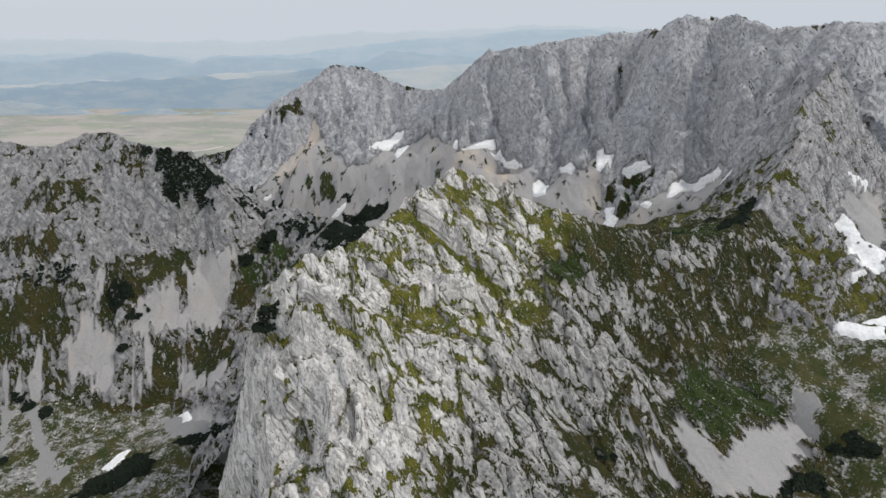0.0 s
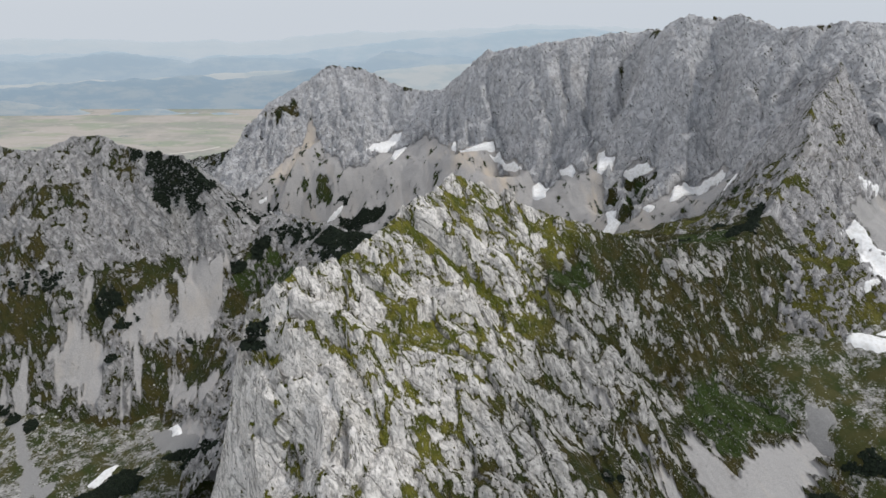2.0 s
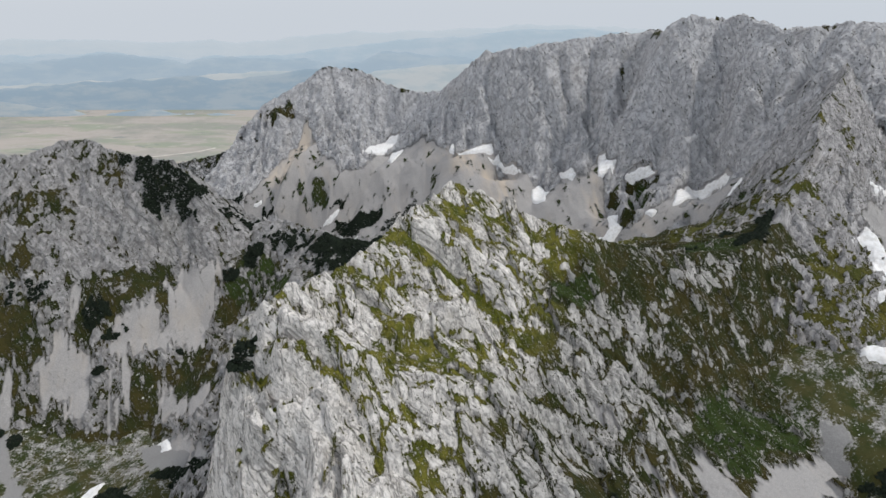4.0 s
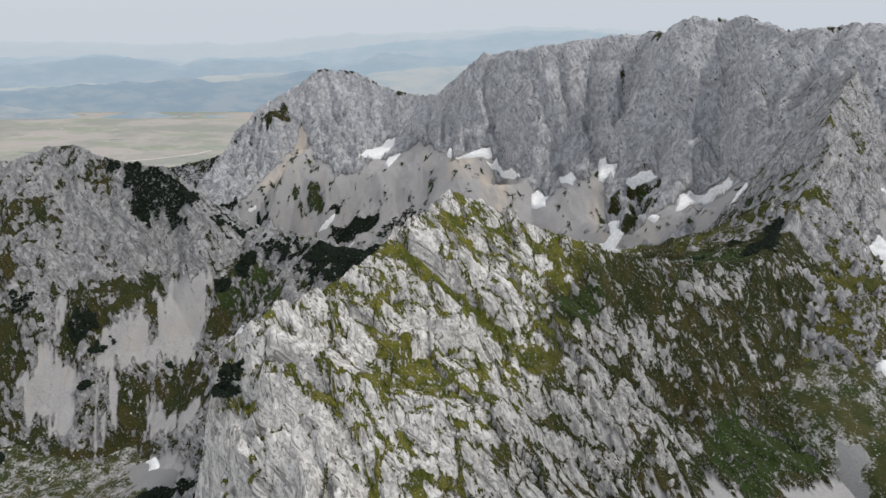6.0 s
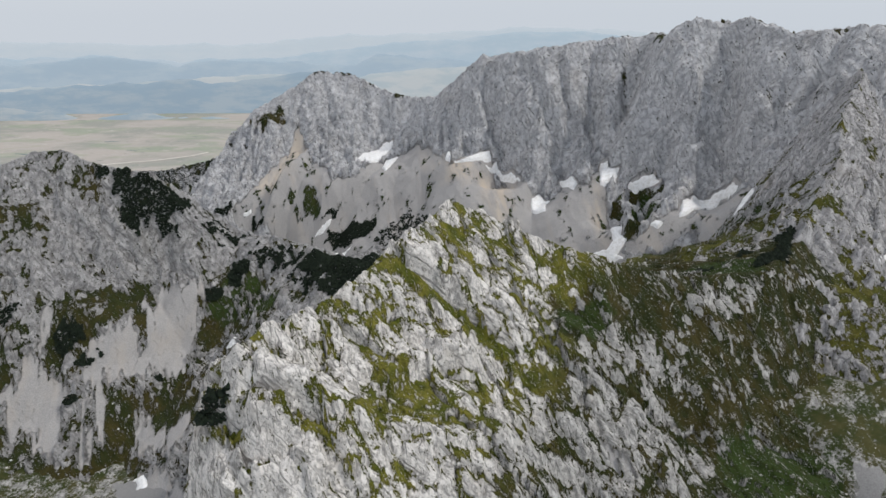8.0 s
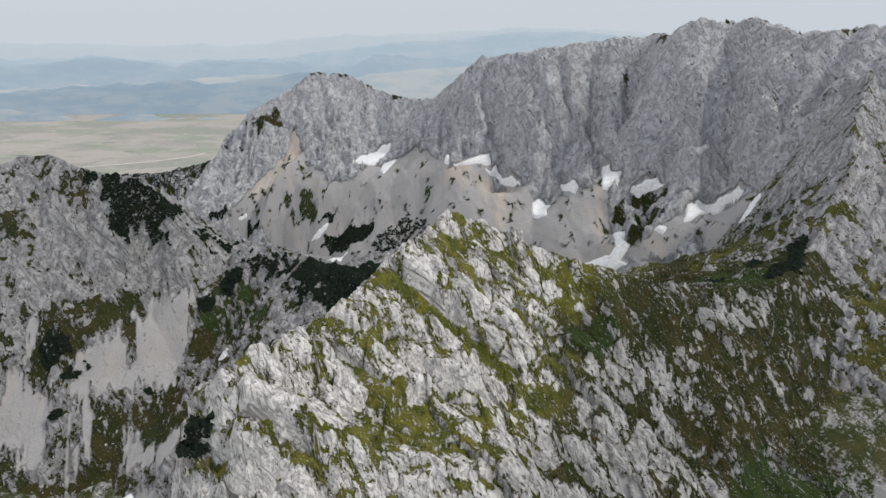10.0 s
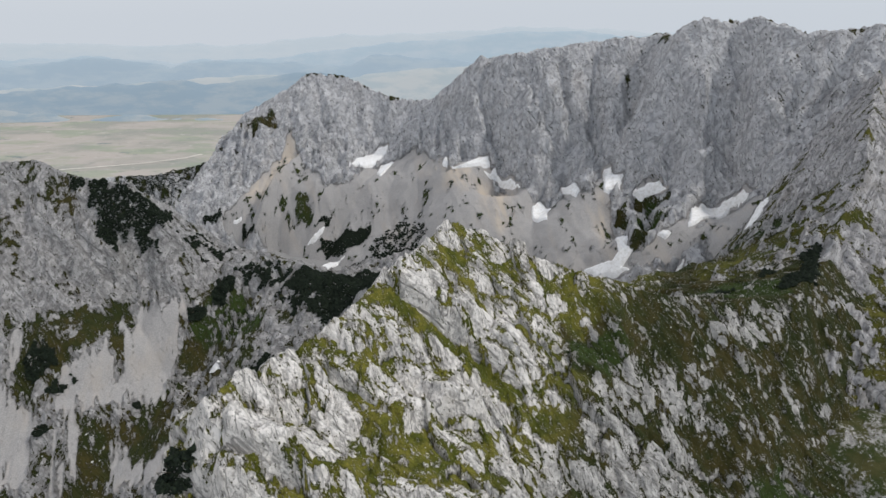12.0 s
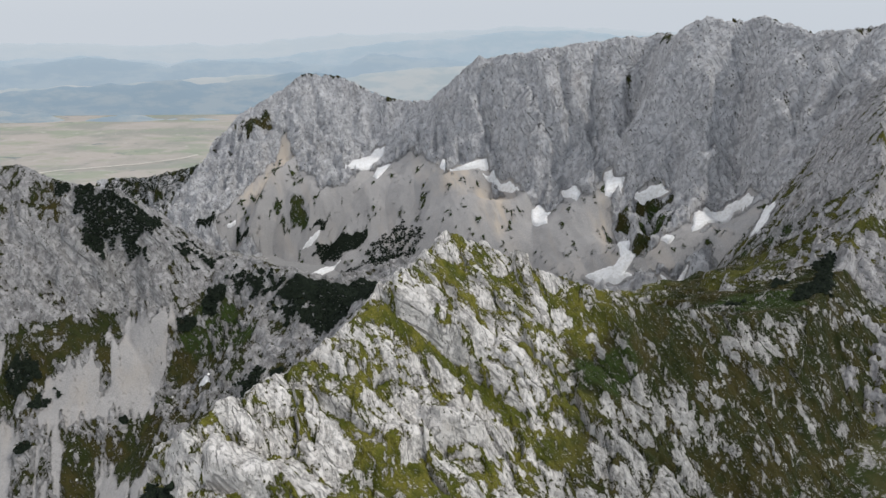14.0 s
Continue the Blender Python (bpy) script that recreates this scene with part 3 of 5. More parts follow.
# loose clumps and single bushes: x, y and two half-axes (ax, ay), (bx, by) in plan
PINES_LOOSE = [(-167.2, 508.3, 27.4, 16.5, 1.6, -17.3),
    (-302.3, 426.4, 30.0, 6.8, 4.3, -12.4),
    (-237.4, 414.3, 25.8, 0.7, 2.2, -8.7),
    (197.4, 237.5, 11.7, -5.8, -4.0, -9.9),
    (-372.0, 1098.0, 50.0, -32.0, -14.0, -30.0),
    (-450.0, 1128.0, 60.0, -20.0, -14.0, -34.0),
    (-530.0, 1140.0, 50.0, -6.0, -10.0, -34.0)]
SINGLES = [(-147.0, 474.2, 7.0, -4.2, 2.3, -9.4),
    (-163.4, 460.3, 5.2, -0.1, 1.2, -5.7),
    (-168.1, 462.6, 2.8, 0.0, 0.5, -2.5),
    (-241.1, 421.7, 3.9, 0.2, 0.6, -2.1),
    (-238.5, 390.3, 5.2, -0.9, 1.7, -4.5),
    (-292.1, 354.5, 4.0, -0.1, 3.0, -5.4),
    (-275.8, 348.2, 4.2, 0.1, 3.4, -6.0),
    (-279.8, 307.1, 3.4, 0.2, 4.1, -6.4),
    (-189.5, 410.9, 4.4, 1.0, 0.9, -3.2),
    (72.4, 221.7, 3.1, 0.8, -0.4, -2.1),
    (78.4, 222.5, 1.9, 0.3, -0.3, -1.5),
    (205.9, 234.1, 4.1, -1.5, -1.5, -3.0),
    (-74.5, 223.4, 7.3, -3.6, 0.7, -3.4)]


def zone(x, y, outlines, soft, wobble=0.0, size=14, seed=71):
    """1 well inside the outlines, 0 on them, -1 well outside; soft: how far the change reaches, in metres."""
    best = np.full(np.shape(x), -1.0)
    if wobble:
        x, y = x + wobble * fbm(x, y, size, 4, seed), y + wobble * fbm(x, y, size, 4, seed + 1)
    for pts in outlines:
        p = np.array(pts, float)
        (x0, y0), (x1, y1) = p.min(0) - soft, p.max(0) + soft
        near = (x > x0) & (x < x1) & (y > y0) & (y < y1)
        if not near.any():
            continue
        px, py = x[near], y[near]
        dist, inside = np.full(px.shape, 1e9), np.zeros(px.shape, bool)
        for (ax, ay), (bx, by) in zip(p, np.roll(p, -1, 0)):
            ex, ey = bx - ax, by - ay
            k = np.clip(((px - ax) * ex + (py - ay) * ey) / (ex * ex + ey * ey + 1e-9), 0, 1)
            dist = np.minimum(dist, np.hypot(px - ax - k * ex, py - ay - k * ey))
            if ay != by:
                inside ^= ((ay > py) != (by > py)) & (px < ax + (py - ay) * ex / ey)
        best[near] = np.maximum(best[near], np.clip(np.where(inside, dist, -dist) / soft, -1, 1))
    return best

def blocks(x, y, size, seed, tilt=0.45, lift=0.25):
    """Broken rock: uneven tilted blocks of about that size. Returns the rise and how near a joint is (0 at the joint)."""
    u, v = x / size, y / size
    fu, fv = np.floor(u), np.floor(v)
    iu, iv, wide, at = lattice(fu, fv, 2)
    h, g = hash2(iu, iv, seed), hash2(iu, iv, seed + 57)
    ju, jv = ((h & 255) / 255.0).astype(np.float32), ((h >> 8) / 255.0).astype(np.float32)
    up = (lift * ((g & 31) / 15.5 - 1)).astype(np.float32)
    tu, tv = (tilt * (((g >> 5) & 31) / 15.5 - 1)).astype(np.float32), (tilt * (((g >> 10) & 31) / 15.5 - 1)).astype(np.float32)
    ru, rv = (u - fu).astype(np.float32), (v - fv).astype(np.float32)
    d1 = np.full(np.shape(x), 9.0, np.float32)
    d2 = np.full(np.shape(x), 9.0, np.float32)
    rise = np.zeros(np.shape(x), np.float32)
    for a in (-1, 0, 1):
        for b in (-1, 0, 1):
            i = at + (b * wide + a)
            du, dv = ru - a - ju[i], rv - b - jv[i]
            d = du * du + dv * dv
            near = d < d1
            d2 = np.where(near, d1, np.minimum(d2, d))
            rise = np.where(near, up[i] + tu[i] * du + tv[i] * dv, rise)
            d1 = np.where(near, d, d1)
    return rise * size, np.sqrt(d2) - np.sqrt(d1)


def beds(u, size, seed_warp, sharp=0.82):
    """Tilted beds: a long rise and a short sharp drop, over and over along u. About -0.5 to 0.5."""
    f = u / size + seed_warp
    f = f - np.floor(f)
    return np.where(f < sharp, f / sharp, (1 - f) / (1 - sharp)) - 0.5


def slope_of(x, y, z):
    gy, gx = np.gradient(z)
    return np.hypot(gx / (np.gradient(x, axis=1) + 1e-9), gy / (np.gradient(y, axis=0) + 1e-9))


def covered(field, share, soft=0.8):
    """How far a cover lies, where it takes the hollows of a field first and a given share of the surface in all."""
    field = (field - field.mean()) / field.std()
    share = np.clip(share, 0.004, 0.996)
    return step(-soft, soft, field + 0.6 * np.log(share / (1 - share)))


# each relief: plan grid -> height, and the share of grass, scree and lush growth
def peak_relief(x, y):
    wx, wy = x + 2.5 * fbm(x, y, 26, 3, 5), y + 2.5 * fbm(x, y, 26, 3, 6)
    base = peak_height(wx, wy)
    calm = 0.35 + 0.65 * step(0, 22, crest_distance(x, y, PEAK_WEST, PEAK_EAST))
    scree = step(-0.25, 0.25, zone(x, y, SCREE_RIGHT, 6.0, 1.2, 8) + 0.8 * fbm(*turned(x, y, -62, 5), 3.2, 4, 21))
    side = step(30, 100, x)
    rib = ridged(*turned(wx, wy, -24, 3.2), 17, 3, 31) * (1 - side) + ridged(*turned(wx, wy, -50, 3.2), 17, 3, 32) * side - 0.66
    rib2 = ridged(*turned(wx, wy, -58, 2.5), 8, 3, 37) - 0.66
    line = ridged(*turned(wx, wy, -44, 3.0), 4.2, 3, 39) - 0.66
    slab, j0 = blocks(*turned(wx + 2.5 * fbm(x, y, 11, 3, 7), wy + 2.0 * fbm(x, y, 9, 3, 17), -42, 1.9), 13, 40, 0.5, 0.12)
    big, j1 = blocks(*turned(wx + 1.3 * fbm(x, y, 5, 3, 8), wy + 1.0 * fbm(x, y, 4, 2, 18), -38, 1.7), 5.2, 41, 0.5, 0.16)
    small, j2 = blocks(*turned(wx, wy + 0.6 * fbm(x, y, 2.5, 2, 9), -50, 1.5), 2.0, 43, 0.45, 0.12)
    shelf, shelf_foot = ledges(wx, wy, LEDGES)
    base = base + shelf
    rough = 0.85
    across = turned(wx, wy, -40, 1.0)[1]
    cross = turned(wx, wy, 35, 1.0)[1]
    strata = 2.6 * beds(-across, 12, 0.9 * fbm(x, y, 24, 3, 61)) * step(-0.3, 0.5, fbm(x, y, 20, 2, 65)) + 0.5 * beds(-across, 3.4, 1.1 * fbm(x, y, 12, 3, 62))
    strata = strata + 1.2 * beds(cross, 9, 1.2 * fbm(x, y, 18, 3, 63)) * step(-0.2, 0.5, fbm(x, y, 16, 2, 64))
    bulge = 2.6 * np.sqrt(np.clip(2.2 * j0, 0, 1)) + 1.0 * np.sqrt(np.clip(2.5 * j1, 0, 1))
    rock_z = calm * (6.5 * rib + 2.6 * rib2) + rough * (1.0 * slab + 0.5 * big) + 0.32 * small + 0.12 * line + rough * strata + bulge - 2.4
    tilt = base + rock_z + 0.35 * x + 0.2 * y + 4 * fbm(x, y, 30, 3, 66)
    rock_z = rock_z + 2.4 * beds(tilt, 12, 0.5 * fbm(x, y, 16, 3, 67), 0.55) * step(-0.1, 0.5, fbm(x, y, 22, 2, 68)) + 0.45 * beds(tilt, 3.8, 0.7 * fbm(x, y, 9, 3, 69), 0.55)
    cut = grooves(wx, wy, PEAK_GROOVES)
    rock_z = rock_z - cut - 1.4 * (1 - step(0.0, 0.07, j0)) - 0.7 * (1 - step(0.0, 0.10, j1)) - 0.18 * (1 - step(0.0, 0.14, j2))
    soft_z = calm * (6 * rib + 1.6 * rib2 + 0.45 * slab + 0.2 * big) + 0.4 * line + 0.35 * rough * strata + 0.3 * bulge + 0.35 * fbm(x, y, 3, 3, 47)
    lush = step(-0.6, 0.6, zone(x, y, LUSH, 6.0, 3.0))
    streak = fbm(*turned(wx, wy, -30, 6), 3.0, 4, 57) * (1 - side) + fbm(*turned(wx, wy, -52, 6), 3.0, 4, 58) * side
    seam = 1.9 * step(0.24, 0.02, j0 + 0.10 * fbm(x, y, 6, 3, 55)) + 1.15 * step(0.26, 0.02, j1 + 0.10 * fbm(x, y, 4, 3, 56))
    field = seam - 1.6 * rib - 1.2 * rib2 - 0.4 * line - 0.12 * strata + 0.7 * fbm(x, y, 9, 4, 51) + 0.55 * streak + 0.6 * fbm(x, y, 2.2, 3, 53) + 0.4 * fbm(x, y, 1.2, 2, 54) - 0.45 * slope_of(x, y, base + rock_z)
    east = step(45, 120, x)
    share = 0.30 + 0.48 * east + 0.0 * x
    bx, by = x + 1.5 * fbm(x, y, 9, 4, 71), y + 1.5 * fbm(x, y, 9, 4, 72)
    for part_share, outline in PEAK_SWARD:
        inside = step(-0.8, 0.8, zone(bx, by, [outline], 4.0))
        share = share + (part_share - share) * inside
    share = np.maximum(share, 0.85 * lush) + 0.3 * shelf_foot + 0.08 * cut
    grass = covered(field, share) * (1 - scree)
    # at least 0.5 on the east flank and low ground: darker grass and rock
    lush = np.maximum(lush, 0.5 * np.maximum(step(40, 90, x - 0.6 * (y - 300)), step(455, 425, base) * step(10, 50, x)))
    plain = step(-0.2, 1.0, zone(bx, by, [o for k, o in PEAK_SWARD if k < 0.15], 5.0))
    facet = calm * (3.5 * rib + 0.8 * rib2) + 1.1 * slab + 0.25 * big + 0.5 * bulge + 0.5 * strata - cut - 0.9 * (1 - step(0.0, 0.05, j0))
    rock_z = rock_z + (facet - rock_z) * 0.75 * plain
    z = base + rock_z * (1 - grass) + soft_z * grass
    z = z * (1 - scree) + (base + 1.2 * rib + 0.12 * fbm(x, y, 2, 2, 3)) * scree
    return z, grass, scree, lush


def left_relief(x, y):
    wx, wy = x + 4 * fbm(x, y, 45, 3, 105), y + 4 * fbm(x, y, 45, 3, 106)
    base = left_height(wx, wy)
    calm = 0.3 + 0.7 * step(0, 40, crest_distance(x, y, LEFT_RIDGE))
    scree = step(-0.3, 0.3, zone(x, y, SCREE_LEFT, 9.0, 1.5, 9) + 0.8 * fbm(*turned(x, y, -74, 7), 4, 4, 121))
    rib = ridged(*turned(wx, wy, -72, 2.2), 34, 4, 131) - 0.66
    rib2 = ridged(*turned(wx, wy, -40, 2.0), 14, 4, 137) - 0.66
    big, j1 = blocks(*turned(wx, wy, -60, 1.5), 11, 141, 0.45, 0.14)
    small, j2 = blocks(wx, wy, 4, 143, 0.45, 0.14)
    g = zone(x, y, GRASS_LEFT, 9.0, 4.0)
    lush = step(-0.6, 0.6, zone(x, y, LUSH, 8.0, 4.0))
    lush = np.maximum(lush, 0.5 + 0.08 * fbm(x, y, 30, 2, 149))
    low = step(425, 385, base)
    rock_z = -grooves(wx, wy, LEFT_GROOVES) + calm * (15 * rib + 5 * rib2 + 0.6 * big) + 0.7 * small - 0.8 * (1 - step(0.0, 0.12, j1))
    strata = 4.5 * beds(turned(wx, wy, 20, 1.0)[1], 15, 1.2 * fbm(x, y, 40, 3, 165), 0.75) * step(-0.5, 0.3, fbm(x, y, 35, 2, 166)) + 1.7 * beds(turned(wx, wy, -45, 1.0)[1], 5.5, 1.3 * fbm(x, y, 20, 3, 167))
    rock_z = rock_z + (0.3 + 0.7 * calm) * strata
    field = 0.5 * fbm(*turned(x, y, -72, 4), 4, 4, 152) + 0.4 * fbm(x, y, 3, 3, 153) - 1.2 * rib - 2.4 * rib2 - 0.12 * strata + 0.5 * step(0.25, 0.0, j1) + 0.6 * fbm(x, y, 14, 4, 151) - 0.5 * slope_of(x, y, base + rock_z)
    share = 0.10 + 0.22 * low + 0.52 * step(-0.7, 0.7, g)
    grass = covered(field, share) * (1 - scree)
    soft_z = calm * (9 * rib + 2 * rib2) + 0.5 * fbm(x, y, 5, 3, 147)
    z = base + rock_z * (1 - grass) + soft_z * grass
    z = z * (1 - scree) + (base + 3 * rib + 0.15 * fbm(x, y, 3, 2, 103)) * scree
    return z, grass, scree, lush


def wall_relief(x, y):
    wx, wy = x + 6 * fbm(x, y, 60, 3, 205), y + 6 * fbm(x, y, 60, 3, 206)
    base = wall_height(wx, wy)
    parts = [ridge(wx, wy, rows, feet=True) for rows in (DOME, WALL_WEST, WALL_EAST)]
    first = np.array([p[0] for p in parts]).argmax(0)[None]
    foot, back = (np.take_along_axis(np.array([p[i] for p in parts]), first, 0)[0] for i in (1, 2))
    calm = 0.16 + 0.84 * step(0, 45, crest_distance(x, y, DOME, WALL_WEST, WALL_EAST))
    rib = ridged(*turned(wx, wy, -105, 1.8), 60, 4, 231) - 0.66
    rib2 = ridged(*turned(wx, wy, -70, 1.6), 24, 4, 237) - 0.66
    line = ridged(*turned(wx, wy, -85, 2.5), 9, 3, 238) - 0.66
    island = step(-0.4, 0.4, zone(x, y, ROCK_ISLAND, 8.0, 4.0))
    talus = step(-0.5, 0.5, zone(x, y, TALUS, 10.0, 4.0, 20) + 0.5 * fbm(*turned(x, y, -80, 3), 9, 3, 239)) * (1 - island)
    bed = step(-0.9, 0.1, zone(x, y, SNOW_WALL, 6.0))
    talus = np.maximum(talus, bed)
    big, j1 = blocks(*turned(wx, wy, -60, 1.5), 18, 241, 0.5, 0.16)
    small, j2 = blocks(*turned(wx, wy, -120, 1.5), 6, 243, 0.5, 0.16)
    strata = 9 * beds(turned(wx, wy, 70, 1.0)[1], 26, 1.3 * fbm(x, y, 55, 3, 265), 0.7) * step(-0.5, 0.3, fbm(x, y, 50, 2, 266)) + 3.2 * beds(turned(wx, wy, 105, 1.0)[1], 9, 1.4 * fbm(x, y, 26, 3, 267), 0.75)
    rock_z = (0.2 + 0.8 * calm) * strata + calm * (34 * rib + 12 * rib2 + 0.7 * big) + (0.4 + 0.6 * calm) * (0.6 * small + 4.5 * line) - 1.0 * (1 - step(0.0, 0.12, j1))
    g = zone(x, y, GRASS_WALL, 9.0, 4.0)
    streak = fbm(*turned(x, y, -70, 4), 7, 3, 261)
    flat = step(1.0, 0.6, slope_of(x, y, base))
    behind = step(1, 9, back + 3 * fbm(x, y, 25, 3, 253)) * flat
    behind = np.maximum(behind, step(-3, 4, back + 3 * fbm(x, y, 25, 3, 254)) * step(-15, -40, x) * step(-215, -190, x))
    field = fbm(x, y, 16, 4, 252) - 2.0 * rib2
    outer = step(-330, -370, x)
    grass = covered(field, 0.004 + 0.75 * step(-0.7, 0.7, g) + 0.5 * behind * np.maximum(step(545, 562, base), step(20, -30, x)) + 0.35 * outer)
    grass = np.maximum(grass, talus * covered(0.6 * streak + 0.7 * fbm(x, y, 18, 5, 262) + 0.6 * fbm(x, y, 4, 3, 263) - 0.8 * rib, 0.08 + 0 * x))
    lush = np.maximum(step(-0.6, 0.6, zone(x, y, LUSH, 8.0, 4.0)), 0.5 + np.maximum(0.15 * outer, talus * 0.3))
    scree = talus * (1 - grass)
    rise = base + rock_z
    tilt = rise + 0.22 * x - 0.1 * y + 9 * fbm(x, y, 70, 3, 268)
    ledge = 9.0 * beds(tilt, 34, 0.5 * fbm(x, y, 40, 3, 269), 0.6) * step(-0.4, 0.4, fbm(x, y, 60, 2, 270)) + 3.4 * beds(tilt, 11, 0.8 * fbm(x, y, 22, 3, 271), 0.6)
    rock_z = rock_z + calm * ledge - grooves(wx, wy, WALL_GROOVES)
    laid = step(0.1, 0.5, talus)
    z = base + rock_z * (1 - 0.97 * laid) + laid * ((0.8 * streak + 2.0 * rib) * (1 - bed))
    return z, grass, scree, lush


def spur_relief(x, y):
    wx, wy = x + 4 * fbm(x, y, 35, 3, 305), y + 4 * fbm(x, y, 35, 3, 306)
    base = spur_height(wx, wy)
    rib = ridged(*turned(wx, wy, -60, 2.2), 24, 4, 331) - 0.66
    rib2 = ridged(*turned(wx, wy, -20, 2.0), 10, 4, 337) - 0.66
    big, j1 = blocks(wx, wy, 8, 341, 0.5, 0.16)
    small, j2 = blocks(wx, wy, 3, 343, 0.5, 0.16)
    scree = step(-0.3, 0.3, zone(x, y, SCREE_RIGHT, 6.0, 2.5) + 0.3 * fbm(x, y, 7, 3, 321))
    g = zone(x, y, GRASS_SPUR, 8.0, 4.0)
    bare = step(-0.5, 0.5, zone(x, y, BARE_SPUR, 6.0, 3.0))
    lush = step(-0.6, 0.6, zone(x, y, LUSH, 7.0, 3.0))
    lush = np.maximum(lush, 0.22)
    low = step(490, 455, base)
    calm = 0.4 + 0.6 * step(0, 25, crest_distance(x, y, SPUR))
    rock_z = calm * (12 * rib + 4 * rib2 + 0.6 * big) + 0.7 * small - 0.8 * (1 - step(0.0, 0.12, j1))
    strata = 4.0 * beds(turned(wx, wy, 25, 1.0)[1], 12, 1.2 * fbm(x, y, 35, 3, 365), 0.75) + 1.5 * beds(turned(wx, wy, -50, 1.0)[1], 4.5, 1.3 * fbm(x, y, 18, 3, 367))
    rock_z = rock_z + (0.3 + 0.7 * calm) * strata
    field = -1.0 * rib - 2.0 * rib2 - 0.12 * strata + 0.6 * fbm(x, y, 10, 4, 351) - 0.4 * slope_of(x, y, base + rock_z)
    grass = covered(field, (0.12 + 0.30 * low + 0.40 * step(-0.7, 0.7, g)) * (1 - 0.85 * bare)) * (1 - scree)
    z = base + rock_z * (1 - grass) + (8 * rib + 1.5 * rib2 + 0.4 * fbm(x, y, 4, 3, 347)) * grass
    z = z * (1 - scree) + (base + 2 * rib) * scree
    return z, grass, scree, lush


def floor_relief(x, y):
    base = floor_height(x, y)
    r = np.sqrt(x * x + y * y)
    near = 1 - step(1000, 1800, r)
    scree = step(-0.3, 0.3, zone(x, y, SCREE_LEFT + SCREE_RIGHT + TALUS, 7.0, 2.0) + 0.75 * fbm(*turned(x, y, -75, 2.5), 6, 4, 421)) * near
    rough = fbm(x, y, 30, 4, 431) * 2.5 + fbm(x, y, 5, 3, 432) * 0.5
    bumps, j = blocks(x, y, 5, 441, 0.4, 0.1)
    deep = step(460, 560, y)
    rocky = np.clip(0.40 + 0.4 * deep + 0.40 * fbm(x, y, 16, 5, 451) + 0.35 * fbm(x, y, 5, 4, 452) - 0.08 * step(60, 160, x), 0, 1) * near * (1 - scree)
    z = base + (rough + 0.9 * rocky * bumps * (1 - 0.9 * deep)) * near * (1 - 0.7 * scree)
    grass = (1 - rocky) * (1 - scree) * near
    lush = np.maximum(step(-0.6, 0.6, zone(x, y, LUSH, 7.0, 3.0)), 0.4) * near
    return z, grass, scree, lush




